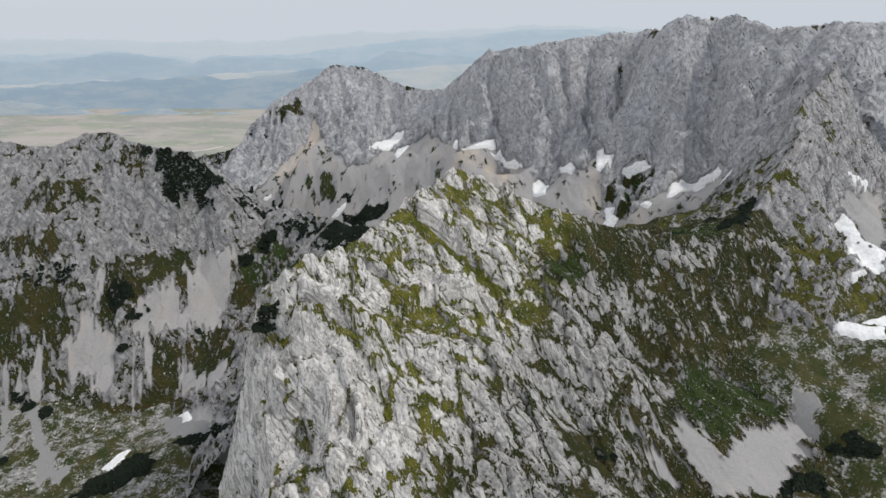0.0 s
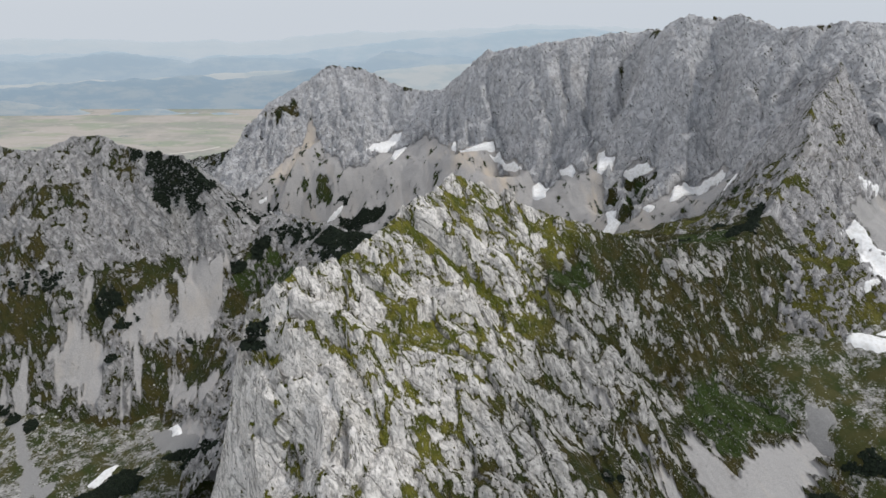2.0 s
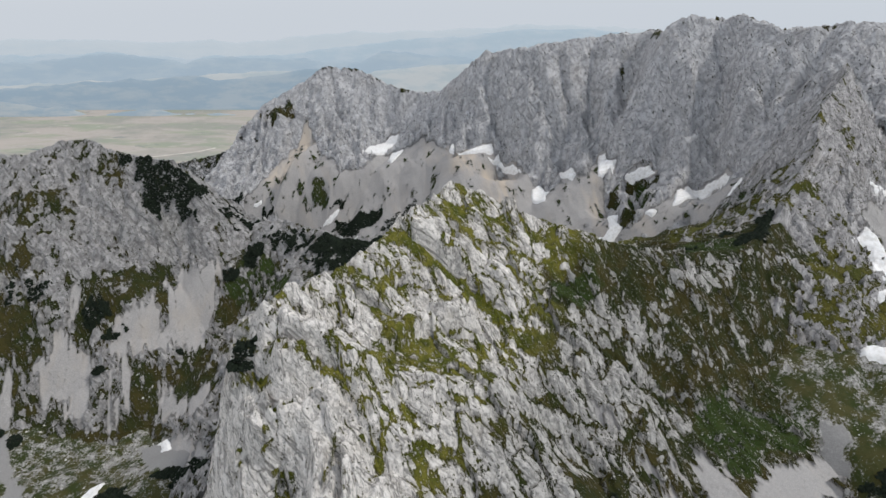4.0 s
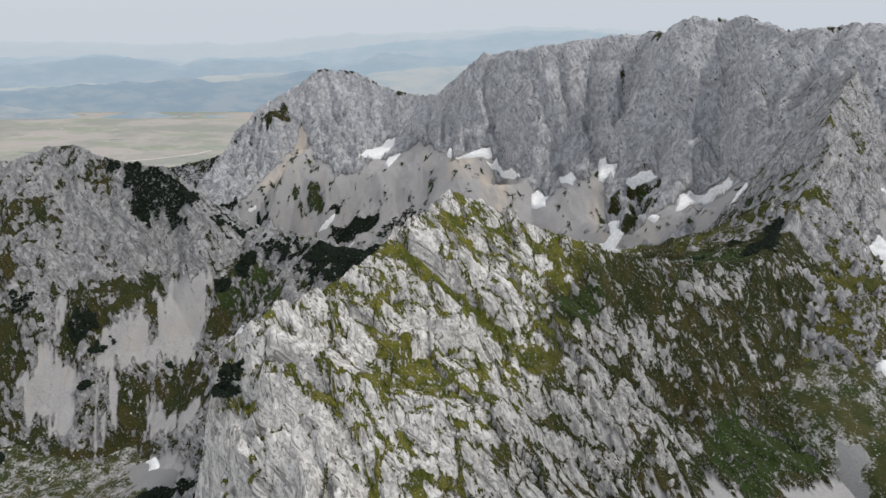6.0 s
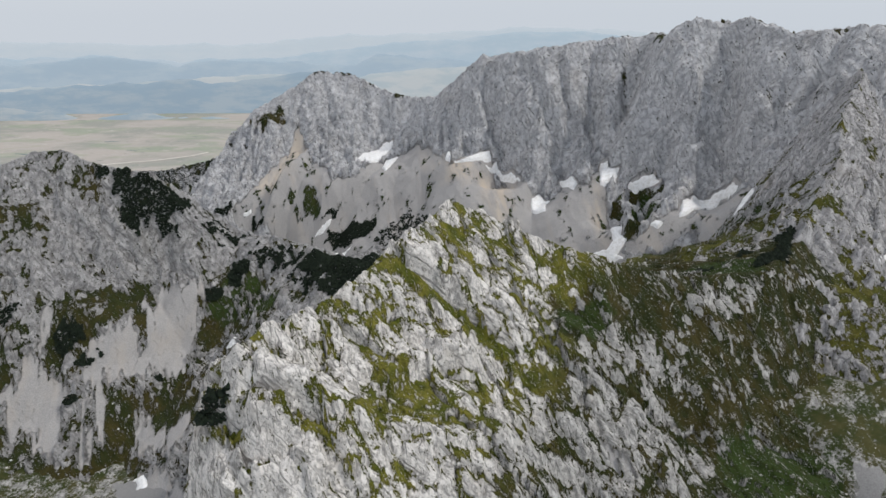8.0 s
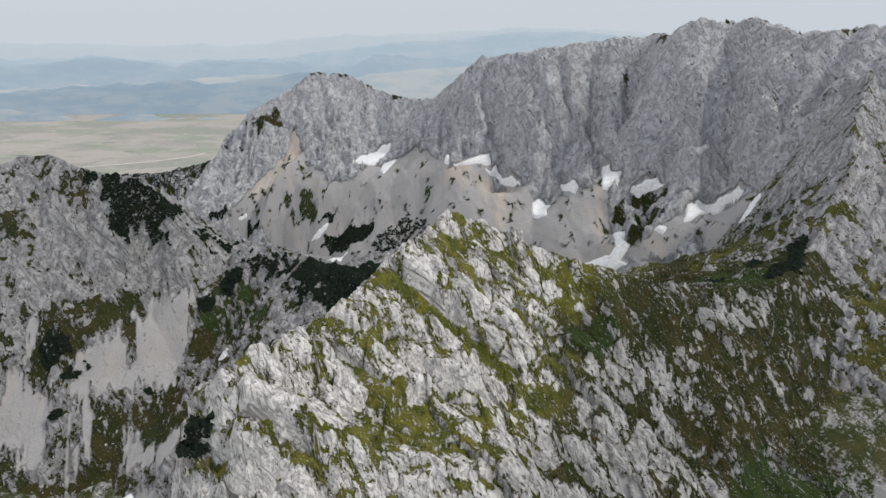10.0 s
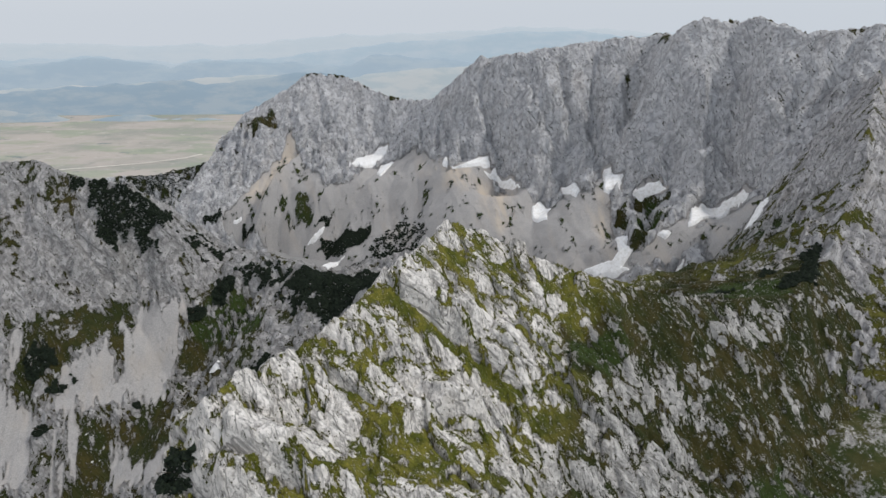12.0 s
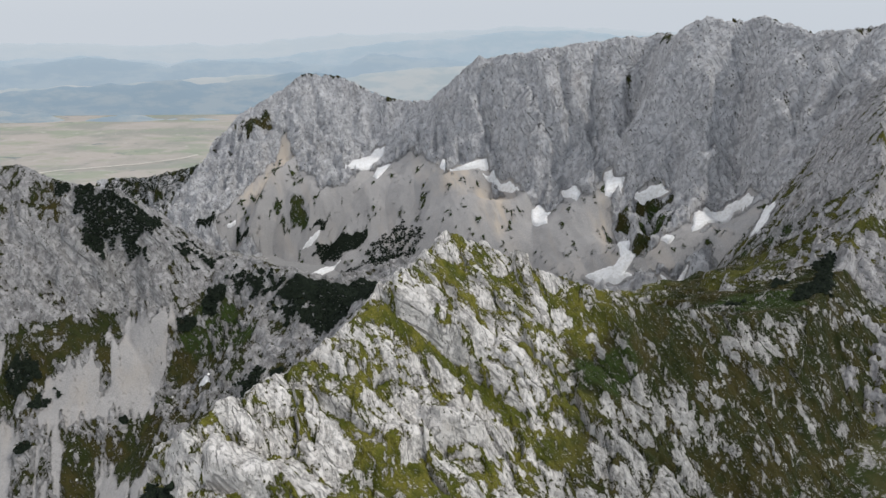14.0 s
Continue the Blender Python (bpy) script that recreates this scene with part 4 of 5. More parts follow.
# ---- materials ----
class Nodes:
    """A short way to write node trees."""
    def __init__(self, name):
        self.mat = bpy.data.materials.new(name)
        self.mat.use_nodes = True
        self.tree = self.mat.node_tree
        self.bsdf = self.tree.nodes["Principled BSDF"]
        self.bsdf.inputs["Specular IOR Level"].default_value = 0.2
        coord = self.tree.nodes.new("ShaderNodeTexCoord")
        self.place = coord.outputs["Object"]

    def link(self, value, socket):
        if isinstance(value, (int, float)):
            socket.default_value = value
        elif isinstance(value, tuple):
            socket.default_value = (*value, 1) if len(value) == 3 and socket.type == "RGBA" else value
        else:
            self.tree.links.new(value, socket)

    def math(self, op, a, b=0.0, clamp=False):
        n = self.tree.nodes.new("ShaderNodeMath")
        n.operation, n.use_clamp = op, clamp
        self.link(a, n.inputs[0])
        self.link(b, n.inputs[1])
        return n.outputs[0]

    def mapping(self, scale, turn=(0, 0, 0), source=None):
        n = self.tree.nodes.new("ShaderNodeMapping")
        self.link(source or self.place, n.inputs["Vector"])
        n.inputs["Scale"].default_value = scale
        n.inputs["Rotation"].default_value = [radians(a) for a in turn]
        return n.outputs[0]

    def along(self, way, stretch, source=None):
        """Coordinates in which patterns run long in one direction."""
        d = Vector(way).normalized()
        dot, part, rest = (self.tree.nodes.new("ShaderNodeVectorMath") for _ in range(3))
        dot.operation, part.operation, rest.operation = "DOT_PRODUCT", "SCALE", "SUBTRACT"
        self.link(source or self.place, dot.inputs[0])
        dot.inputs[1].default_value = d
        part.inputs[0].default_value = d * (1 - 1 / stretch)
        self.tree.links.new(dot.outputs["Value"], part.inputs["Scale"])
        self.link(source or self.place, rest.inputs[0])
        self.tree.links.new(part.outputs[0], rest.inputs[1])
        return rest.outputs[0]

    def noise(self, scale, detail=4, rough=0.55, source=None, warp=0.0):
        n = self.tree.nodes.new("ShaderNodeTexNoise")
        self.link(source or self.place, n.inputs["Vector"])
        n.inputs["Scale"].default_value, n.inputs["Detail"].default_value, n.inputs["Roughness"].default_value = scale, detail, rough
        n.inputs["Distortion"].default_value = warp
        return n.outputs["Fac"]

    def seams(self, scale, width, source=None, detail=3):
        """0 on thin wandering lines, 1 between them."""
        off = self.math("ABSOLUTE", self.math("SUBTRACT", self.noise(scale, detail, 0.6, source), 0.5))
        return self.ramp(off, 0.0, width)

    def ramp(self, value, a, b, to=(0.0, 1.0)):
        n = self.tree.nodes.new("ShaderNodeMapRange")
        n.interpolation_type = "SMOOTHSTEP"
        self.link(value, n.inputs["Value"])
        n.inputs["From Min"].default_value, n.inputs["From Max"].default_value = a, b
        n.inputs["To Min"].default_value, n.inputs["To Max"].default_value = to
        return n.outputs[0]

    def mix(self, fac, a, b, blend="MIX"):
        n = self.tree.nodes.new("ShaderNodeMixRGB")
        n.blend_type = blend
        self.link(fac, n.inputs["Fac"])
        self.link(a, n.inputs["Color1"])
        self.link(b, n.inputs["Color2"])
        return n.outputs[0]

    def bump(self, height, distance, strength=1.0, below=None):
        n = self.tree.nodes.new("ShaderNodeBump")
        self.link(height, n.inputs["Height"])
        n.inputs["Distance"].default_value, n.inputs["Strength"].default_value = distance, strength
        if below is not None:
            self.tree.links.new(below, n.inputs["Normal"])
        return n.outputs[0]

    def attribute(self, name):
        n = self.tree.nodes.new("ShaderNodeAttribute")
        n.attribute_name = name
        s = self.tree.nodes.new("ShaderNodeSeparateColor")
        self.tree.links.new(n.outputs["Color"], s.inputs[0])
        return [*s.outputs, n.outputs["Alpha"]]

    def finish(self, colour, rough=0.9, normal=None):
        self.link(colour, self.bsdf.inputs["Base Color"])
        self.link(rough, self.bsdf.inputs["Roughness"])
        if normal is not None:
            self.tree.links.new(normal, self.bsdf.inputs["Normal"])
        return self.mat


def relief_material(name, size, light, dark, ochre, veins, depth, speckle, shade, dip, cross):
    """Limestone with grass on its ledges and scree below. size: how coarse its grain is; light, dark: the rock's two greys;
    dip, cross: the directions along which its beds and its cracks run."""
    m = Nodes(name)
    grass, scree, lush, tint = (m.attribute("cover")[i] for i in (0, 1, 2, 3))
    k = 1.0 / size
    coarse = m.noise(0.05 * k, 5, 0.6)
    mid = m.noise(0.35 * k, 6, 0.65)
    fine = m.noise(1.6 * k, 5, 0.72)
    # every pattern of the rock wanders a little
    bent = m.tree.nodes.new("ShaderNodeVectorMath")
    bent.operation = "MULTIPLY_ADD"
    wave = m.tree.nodes.new("ShaderNodeTexNoise")
    m.link(m.place, wave.inputs["Vector"])
    wave.inputs["Scale"].default_value, wave.inputs["Detail"].default_value = 0.11 * k, 4
    m.link(wave.outputs["Color"], bent.inputs[0])
    bent.inputs[1].default_value = (2.2 * size, 2.2 * size, 2.2 * size)
    m.link(m.place, bent.inputs[2])
    bent = bent.outputs[0]
    beds_at, cracks_at = m.along(dip, 10.0, bent), m.along(cross, 7.0, bent)
    bands = m.noise(0.22 * k, 5, 0.62, beds_at)
    bands_fine = m.noise(1.1 * k, 4, 0.65, beds_at)
    slabs = m.noise(0.16 * k, 4, 0.55, cracks_at)
    joint_a = m.seams(0.13 * k, 0.040, beds_at)
    joint_b = m.seams(0.17 * k, 0.032, cracks_at)
    joint_c = m.seams(0.42 * k, 0.050, m.along(cross, 2.0, bent), 4)
    gap = m.noise(0.09 * k, 3, 0.55, m.mapping((1, 1, 1), (40, 0, 0)))
    # rock
    rock = m.mix(m.ramp(bands, 0.36, 0.62), dark, light)
    rock = m.mix(m.ramp(slabs, 0.50, 0.68, (0, 0.5 * shade)), rock, tuple(c * 0.72 for c in dark))
    rock = m.mix(m.ramp(bands_fine, 0.52, 0.36, (0, 0.6 * shade)), rock, tuple(c * 0.55 for c in dark))
    rock = m.mix(m.ramp(coarse, 0.55, 0.72, (0, 0.4)), rock, ochre)
    rock = m.mix(m.ramp(fine, 0.52, 0.70, (0, 0.12 + 0.6 * speckle)), rock, tuple(min(0.86, c * 1.2) for c in light))
    rock = m.mix(m.ramp(fine, 0.45, 0.30, (0, speckle)), rock, tuple(c * 0.4 for c in dark))
    joint = m.math("MULTIPLY", m.math("MULTIPLY", m.math("MAXIMUM", joint_a, m.ramp(gap, 0.42, 0.56)), m.math("MAXIMUM", joint_b, m.ramp(gap, 0.60, 0.46))), m.math("MAXIMUM", joint_c, m.ramp(mid, 0.44, 0.56, (0.45, 1.0))))
    rock = m.mix(m.math("MULTIPLY", m.math("SUBTRACT", 1.0, joint), veins), rock, tuple(c * 0.22 for c in dark))
    # rock turns to a darker grey as lush rises to 0.5
    grey_share = m.ramp(lush, 0.05, 0.5, (0, 0.6))
    rock = m.mix(grey_share, rock, m.mix(m.ramp(mid, 0.35, 0.6), (0.15, 0.15, 0.145), (0.36, 0.36, 0.35)))
    # grass
    sward = m.mix(m.ramp(m.noise(0.12 * k, 4, 0.6), 0.38, 0.62), (0.072, 0.082, 0.009), (0.168, 0.156, 0.026))
    dull = m.mix(m.ramp(m.noise(0.10 * k, 5, 0.65, m.mapping((1, 1, 0.5), (0, 40, 0))), 0.4, 0.62), (0.019, 0.026, 0.005), (0.048, 0.039, 0.010))
    sward = m.mix(m.ramp(lush, 0.0, 0.5), sward, dull)
    sward = m.mix(m.math("MULTIPLY", m.ramp(lush, 0.5, 1.0), m.ramp(mid, 0.3, 0.6, (0.6, 1))), sward, (0.025, 0.046, 0.008))
    sward = m.mix(m.ramp(fine, 0.45, 0.68, (0, 0.75)), sward, (0.020, 0.026, 0.006))
    blades = m.noise(1.2 * k, 5, 0.72, m.along((0.5, -0.5, -0.7), 4.0))
    sward = m.mix(m.ramp(blades, 0.52, 0.66, (0, 0.55)), sward, (0.040, 0.034, 0.012))
    sward = m.mix(m.ramp(blades, 0.44, 0.32, (0, 0.5)), sward, (0.022, 0.030, 0.007))
    # scree
    stones = m.mix(m.ramp(m.noise(2.2 * k, 4, 0.75), 0.35, 0.7), (0.28, 0.272, 0.268), (0.385, 0.372, 0.36))
    stones = m.mix(m.ramp(m.noise(0.10 * k, 4, 0.6, m.along((0.2, -0.8, -0.5), 5.0)), 0.50, 0.70, (0, 0.45)), stones, (0.42, 0.375, 0.33))
    warm = m.math("MULTIPLY", tint, m.ramp(m.noise(0.16 * k, 4, 0.6, m.along((0.2, -0.8, -0.5), 6.0)), 0.36, 0.56, (0.15, 1.0)))
    stones = m.mix(warm, stones, (0.46, 0.40, 0.335))
    # edges broken by the fine grain, in streaks down the slope
    ragged = m.math("ADD", m.math("MULTIPLY", m.math("SUBTRACT", mid, 0.5), 1.2), m.math("MULTIPLY", m.math("SUBTRACT", fine, 0.5), 2.6))
    g = m.ramp(m.math("ADD", m.math("ADD", m.math("ADD", m.math("MULTIPLY", grass, 1.0), -0.02), ragged), m.math("MULTIPLY", m.math("SUBTRACT", blades, 0.5), 3.2)), 0.34, 0.66)
    s = m.ramp(m.math("ADD", scree, m.math("MULTIPLY", ragged, 0.5)), 0.4, 0.6)
    colour = m.mix(s, m.mix(g, rock, sward), stones)
    relief = m.math("ADD", m.math("MULTIPLY", mid, 0.8), m.math("MULTIPLY", fine, 0.35))
    relief = m.math("ADD", relief, m.math("MULTIPLY", joint, 0.6))
    relief = m.math("ADD", relief, m.math("MULTIPLY", m.math("ADD", bands, slabs), 2.2))
    relief = m.math("ADD", relief, m.math("MULTIPLY", bands_fine, 0.5))
    relief = m.math("MULTIPLY", relief, m.ramp(s, 0.0, 1.0, (1.0, 0.08)))
    relief = m.math("MULTIPLY", relief, m.ramp(g, 0.0, 1.0, (1.0, 0.5)))
    return m.finish(colour, 0.92, m.bump(relief, depth, 1.0))


peak_mat = relief_material("pale_limestone", 1.0, (0.79, 0.755, 0.715), (0.66, 0.63, 0.595), (0.44, 0.38, 0.31), 0.75, 0.75, 0.35, 0.42, (0.77, -0.35, -0.55), (0.15, -0.55, -0.83))
ridge_mat = relief_material("grey_limestone", 1.7, (0.56, 0.536, 0.54), (0.385, 0.368, 0.374), (0.21, 0.19, 0.15), 0.6, 1.6, 0.35, 0.5, (0.70, -0.35, -0.60), (-0.45, -0.45, -0.75))
wall_mat = relief_material("cliff_limestone", 2.2, (0.86, 0.86, 0.90), (0.76, 0.76, 0.805), (0.54, 0.48, 0.45), 0.42, 1.9, 0.06, 0.3, (0.42, -0.30, -0.85), (-0.70, -0.30, -0.50))
spur_mat = relief_material("spur_limestone", 1.5, (0.66, 0.642, 0.645), (0.45, 0.437, 0.44), (0.30, 0.26, 0.21), 0.6, 2.2, 0.3, 0.5, (-0.55, -0.40, -0.70), (0.50, -0.40, -0.75))


def plain_material():
    m = Nodes("meadow_and_plain")
    grass, scree, lush = m.attribute("cover")[:3]
    span_ = m.attribute("plain")[0]
    mid, fine = m.noise(0.3, 6, 0.65), m.noise(1.4, 5, 0.7)
    rock = m.mix(m.ramp(mid, 0.35, 0.65), (0.17, 0.166, 0.158), (0.40, 0.39, 0.375))
    rock = m.mix(m.ramp(fine, 0.5, 0.34, (0, 0.6)), rock, (0.07, 0.07, 0.066))
    sward = m.mix(m.ramp(m.noise(0.09, 4, 0.6), 0.38, 0.62), (0.028, 0.038, 0.009), (0.058, 0.054, 0.018))
    sward = m.mix(m.math("MULTIPLY", m.ramp(lush, 0.45, 0.9), m.ramp(mid, 0.3, 0.6, (0.6, 1))), sward, (0.025, 0.044, 0.008))
    sward = m.mix(m.ramp(fine, 0.45, 0.75, (0, 0.6)), sward, (0.026, 0.032, 0.010))
    stones = m.mix(m.ramp(m.noise(2.0, 4, 0.75), 0.35, 0.7), (0.21, 0.206, 0.203), (0.29, 0.286, 0.28))
    ragged = m.math("MULTIPLY", m.math("SUBTRACT", m.noise(0.7, 6, 0.8), 0.5), 3.4)
    near = m.mix(m.ramp(m.math("ADD", grass, ragged), 0.38, 0.62), rock, sward)
    near = m.mix(m.ramp(m.math("ADD", scree, m.math("MULTIPLY", ragged, 0.5)), 0.4, 0.6), near, stones)
    wide = m.mapping((1.0, 1.5, 1.0))
    fields = m.mix(m.ramp(m.noise(0.0022, 5, 0.6, wide), 0.42, 0.6), (0.40, 0.36, 0.325), (0.29, 0.29, 0.255))
    fields = m.mix(m.ramp(m.noise(0.0026, 5, 0.65, m.mapping((1, 2.0, 1), (0, 0, -12))), 0.48, 0.62, (0, 0.6)), fields, (0.25, 0.30, 0.21))
    fields = m.mix(m.ramp(m.noise(0.006, 5, 0.65, wide), 0.55, 0.7, (0, 0.7)), fields, (0.43, 0.39, 0.35))
    fields = m.mix(m.ramp(m.noise(0.004, 6, 0.7, m.mapping((1, 1.9, 1), (0, 0, 8))), 0.60, 0.68, (0, 0.85)), fields, (0.12, 0.16, 0.175))
    fields = m.mix(m.ramp(m.noise(0.016, 5, 0.7, wide), 0.56, 0.72, (0, 0.5)), fields, (0.55, 0.52, 0.48))
    fields = m.mix(m.ramp(m.noise(0.011, 4, 0.7, m.mapping((1, 2, 1), (0, 0, 30))), 0.60, 0.70, (0, 0.6)), fields, (0.20, 0.23, 0.20))
    return m.finish(m.mix(span_, near, fields), 0.95, m.bump(m.math("ADD", mid, m.math("MULTIPLY", fine, 0.4)), 0.8, 0.7))


ground_mat = plain_material()


# ---- relief meshes ----
def mesh_of(name, co, quads, cover, mat, parent=None, extra=None):
    used = np.zeros(len(co), bool)
    used[quads.ravel()] = True
    remap = np.cumsum(used) - 1
    quads = remap[quads]
    me = bpy.data.meshes.new(name)
    me.vertices.add(int(used.sum()))
    me.vertices.foreach_set("co", co[used].astype(np.float32).ravel())
    me.loops.add(quads.size)
    me.loops.foreach_set("vertex_index", quads.astype(np.int32).ravel())
    me.polygons.add(len(quads))
    me.polygons.foreach_set("loop_start", np.arange(0, quads.size, 4, dtype=np.int32))
    me.polygons.foreach_set("loop_total", np.full(len(quads), 4, np.int32))
    me.polygons.foreach_set("use_smooth", np.ones(len(quads), bool))
    me.update(calc_edges=True)
    layers = {"cover": cover}
    if extra is not None:
        layers["plain"] = extra
    for key, data in layers.items():
        layer = me.attributes.new(key, "FLOAT_COLOR", "POINT")
        layer.data.foreach_set("color", data[used].astype(np.float32).ravel())
    me.materials.append(mat)
    ob = new(name, me)
    ob.parent = parent
    return ob


def grid(xs, ys, relief, others, margin=4.0):
    gx, gy = np.meshgrid(xs, ys)
    gz, grass, scree, lush = relief(gx, gy)
    tint = step(-1, 1, zone(gx, gy, OCHRE, 9.0, 4.0))
    rows, cols = gx.shape
    idx = np.arange(rows * cols).reshape(rows, cols)
    quads = np.stack([idx[:-1, :-1], idx[:-1, 1:], idx[1:, 1:], idx[1:, :-1]], -1).reshape(-1, 4)
    if others:
        top = np.max([f(gx, gy) for f in others], axis=0)
        ok = (gz > top - margin).ravel()
        quads = quads[ok[quads].any(1)]
    co = np.stack([gx, gy, gz], -1).reshape(-1, 3)
    cover = np.stack([grass, scree, lush * np.ones_like(gx), tint], -1).reshape(-1, 4)
    return co, quads, cover


RELIEFS = []


def mountain(name, label, xs, ys, relief, others, mat):
    """A mountain: its bare rock, its grass and its scree, each a part of its own."""
    thing = tagged(new(name), label, "mountain")
    co, quads, cover = grid(xs, ys, relief, others)
    mean = cover[quads].mean(1)
    kind = np.where(mean[:, 1] > 0.5, 2, np.where(mean[:, 0] > 0.5, 1, 0))
    for k, part_name in enumerate(("rock_face", "grass_slope", "scree_slope")):
        if (kind == k).sum() > 60:
            piece = mesh_of(part_name, co, quads[kind == k], cover, mat, thing)
            if k:
                tagged(piece, kind="stuff")
    RELIEFS.append((xs, ys, co[:, 2].reshape(len(ys), len(xs)), cover.reshape(len(ys), len(xs), 4)))
    return thing


def span(a, b, cell):
    return np.linspace(a, b, int(round((b - a) / cell)) + 1)


FINE = 1.0
mountain("rocky_peak", "pale limestone peak with olive grass on its ledges", span(-125, 215, 0.43 * FINE), span(145, 420, 0.43 * FINE), peak_relief,
         (floor_height, left_height, spur_height), peak_mat)
mountain("rocky_ridge", "grey limestone ridge with green hollows above scree fans", span(-480, 0, 0.9 * FINE), span(270, 640, 0.9 * FINE), left_relief,
         (floor_height, peak_height), ridge_mat)
mountain("cliff_massif", "long grey limestone cliff wall above pale scree", span(-600, 620, 1.6 * FINE), span(540, 1215, 1.1 * FINE), wall_relief,
         (floor_height, spur_height), wall_mat)
mountain("rocky_spur", "rocky limestone spur with grassy ledges beside the cliffs", span(60, 420, 0.8 * FINE), span(215, 620, 0.8 * FINE), spur_relief,
         (floor_height, peak_height), spur_mat)

# the ground: one sheet to the horizon
far = 12 * np.cumsum(1.12 ** np.arange(0, 34))
far = far[far < 4900]
xs = np.concatenate([-360 - far[::-1], span(-360, 330, 1.6)[1:-1], 330 + far])
ys = np.concatenate([-60 - far[::-1], span(-60, 170, 5)[:-1], span(170, 460, 1.6), span(464, 1100, 4), 1100 + far])
co, quads, cover = grid(xs, ys, floor_relief, (peak_height, left_height, wall_height, spur_height), 25.0)
wide = step(1050, 1700, np.hypot(co[:, 0], co[:, 1]))[:, None] * np.ones((1, 4))
tagged(mesh_of("ground", co, quads, cover, ground_mat, None, wide), "grassy valley floor falling to a wide pale plain", "ground", kind="structure")


RELIEFS.append((xs, ys, co[:, 2].reshape(len(ys), len(xs)), cover.reshape(len(ys), len(xs), 4)))


def top(x, y):
    """Height of the topmost surface, and its cover, at places in plan."""
    x, y = np.asarray(x, float), np.asarray(y, float)
    best, cov = np.full(x.shape, -1e4), np.zeros(x.shape + (4,))
    for gx_, gy_, gz_, gc_ in RELIEFS:
        i, j = np.clip(np.searchsorted(gx_, x) - 1, 0, len(gx_) - 2), np.clip(np.searchsorted(gy_, y) - 1, 0, len(gy_) - 2)
        u, v = (x - gx_[i]) / (gx_[i + 1] - gx_[i]), (y - gy_[j]) / (gy_[j + 1] - gy_[j])
        ok = (u >= 0) & (u <= 1) & (v >= 0) & (v <= 1)
        z = (gz_[j, i] * (1 - u) + gz_[j, i + 1] * u) * (1 - v) + (gz_[j + 1, i] * (1 - u) + gz_[j + 1, i + 1] * u) * v
        win = ok & (z > best)
        best = np.where(win, z, best)
        cov[win] = gc_[j, i][win]
    return best, cov


# ---- far hills, the haze painted into their colour and glow ----
def hazed_hill_material(name, near, high):
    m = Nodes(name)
    # painted haze: each range's pale blue, given off mostly as its own glow
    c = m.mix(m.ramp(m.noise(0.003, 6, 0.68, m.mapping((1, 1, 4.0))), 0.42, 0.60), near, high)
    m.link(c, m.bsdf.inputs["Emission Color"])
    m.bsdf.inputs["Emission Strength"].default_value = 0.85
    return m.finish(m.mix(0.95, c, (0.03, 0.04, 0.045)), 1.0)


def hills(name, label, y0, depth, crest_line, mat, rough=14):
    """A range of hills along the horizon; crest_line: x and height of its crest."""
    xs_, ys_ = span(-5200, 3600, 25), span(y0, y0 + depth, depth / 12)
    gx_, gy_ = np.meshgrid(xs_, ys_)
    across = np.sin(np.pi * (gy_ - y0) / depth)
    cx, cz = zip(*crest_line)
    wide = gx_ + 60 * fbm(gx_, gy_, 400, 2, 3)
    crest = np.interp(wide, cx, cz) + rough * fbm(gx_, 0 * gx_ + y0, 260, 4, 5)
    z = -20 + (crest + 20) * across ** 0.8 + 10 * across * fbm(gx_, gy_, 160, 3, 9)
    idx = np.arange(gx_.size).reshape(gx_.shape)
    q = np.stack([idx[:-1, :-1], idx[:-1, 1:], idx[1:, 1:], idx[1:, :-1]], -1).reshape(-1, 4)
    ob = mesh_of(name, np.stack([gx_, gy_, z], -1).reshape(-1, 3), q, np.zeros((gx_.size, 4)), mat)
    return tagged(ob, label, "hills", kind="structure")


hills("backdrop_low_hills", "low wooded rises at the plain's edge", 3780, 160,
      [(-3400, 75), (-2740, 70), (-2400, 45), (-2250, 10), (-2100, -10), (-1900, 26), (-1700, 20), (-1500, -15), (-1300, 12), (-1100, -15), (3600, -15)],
      hazed_hill_material("hill_low", (0.28, 0.355, 0.425), (0.39, 0.43, 0.46)), 22)
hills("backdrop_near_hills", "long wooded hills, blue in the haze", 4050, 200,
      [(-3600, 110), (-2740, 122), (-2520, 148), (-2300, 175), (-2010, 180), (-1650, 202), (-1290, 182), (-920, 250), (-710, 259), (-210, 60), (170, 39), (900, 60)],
      hazed_hill_material("hill_near", (0.28, 0.365, 0.45), (0.35, 0.415, 0.475)))
# stands for flat plain farther out, added here as a raised range
hills("backdrop_pale_rise", "pale strip of dry plain, built raised behind the wooded hills", 4300, 200,
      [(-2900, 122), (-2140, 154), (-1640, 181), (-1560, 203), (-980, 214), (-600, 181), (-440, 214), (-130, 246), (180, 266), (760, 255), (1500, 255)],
      hazed_hill_material("hill_pale", (0.50, 0.53, 0.55), (0.42, 0.48, 0.52)), 6)
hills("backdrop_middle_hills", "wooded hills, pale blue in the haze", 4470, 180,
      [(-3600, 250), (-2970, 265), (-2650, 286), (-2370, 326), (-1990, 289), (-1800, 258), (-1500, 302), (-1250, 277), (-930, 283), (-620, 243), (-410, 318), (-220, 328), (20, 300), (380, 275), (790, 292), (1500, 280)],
      hazed_hill_material("hill_middle", (0.365, 0.455, 0.545), (0.41, 0.49, 0.565)))
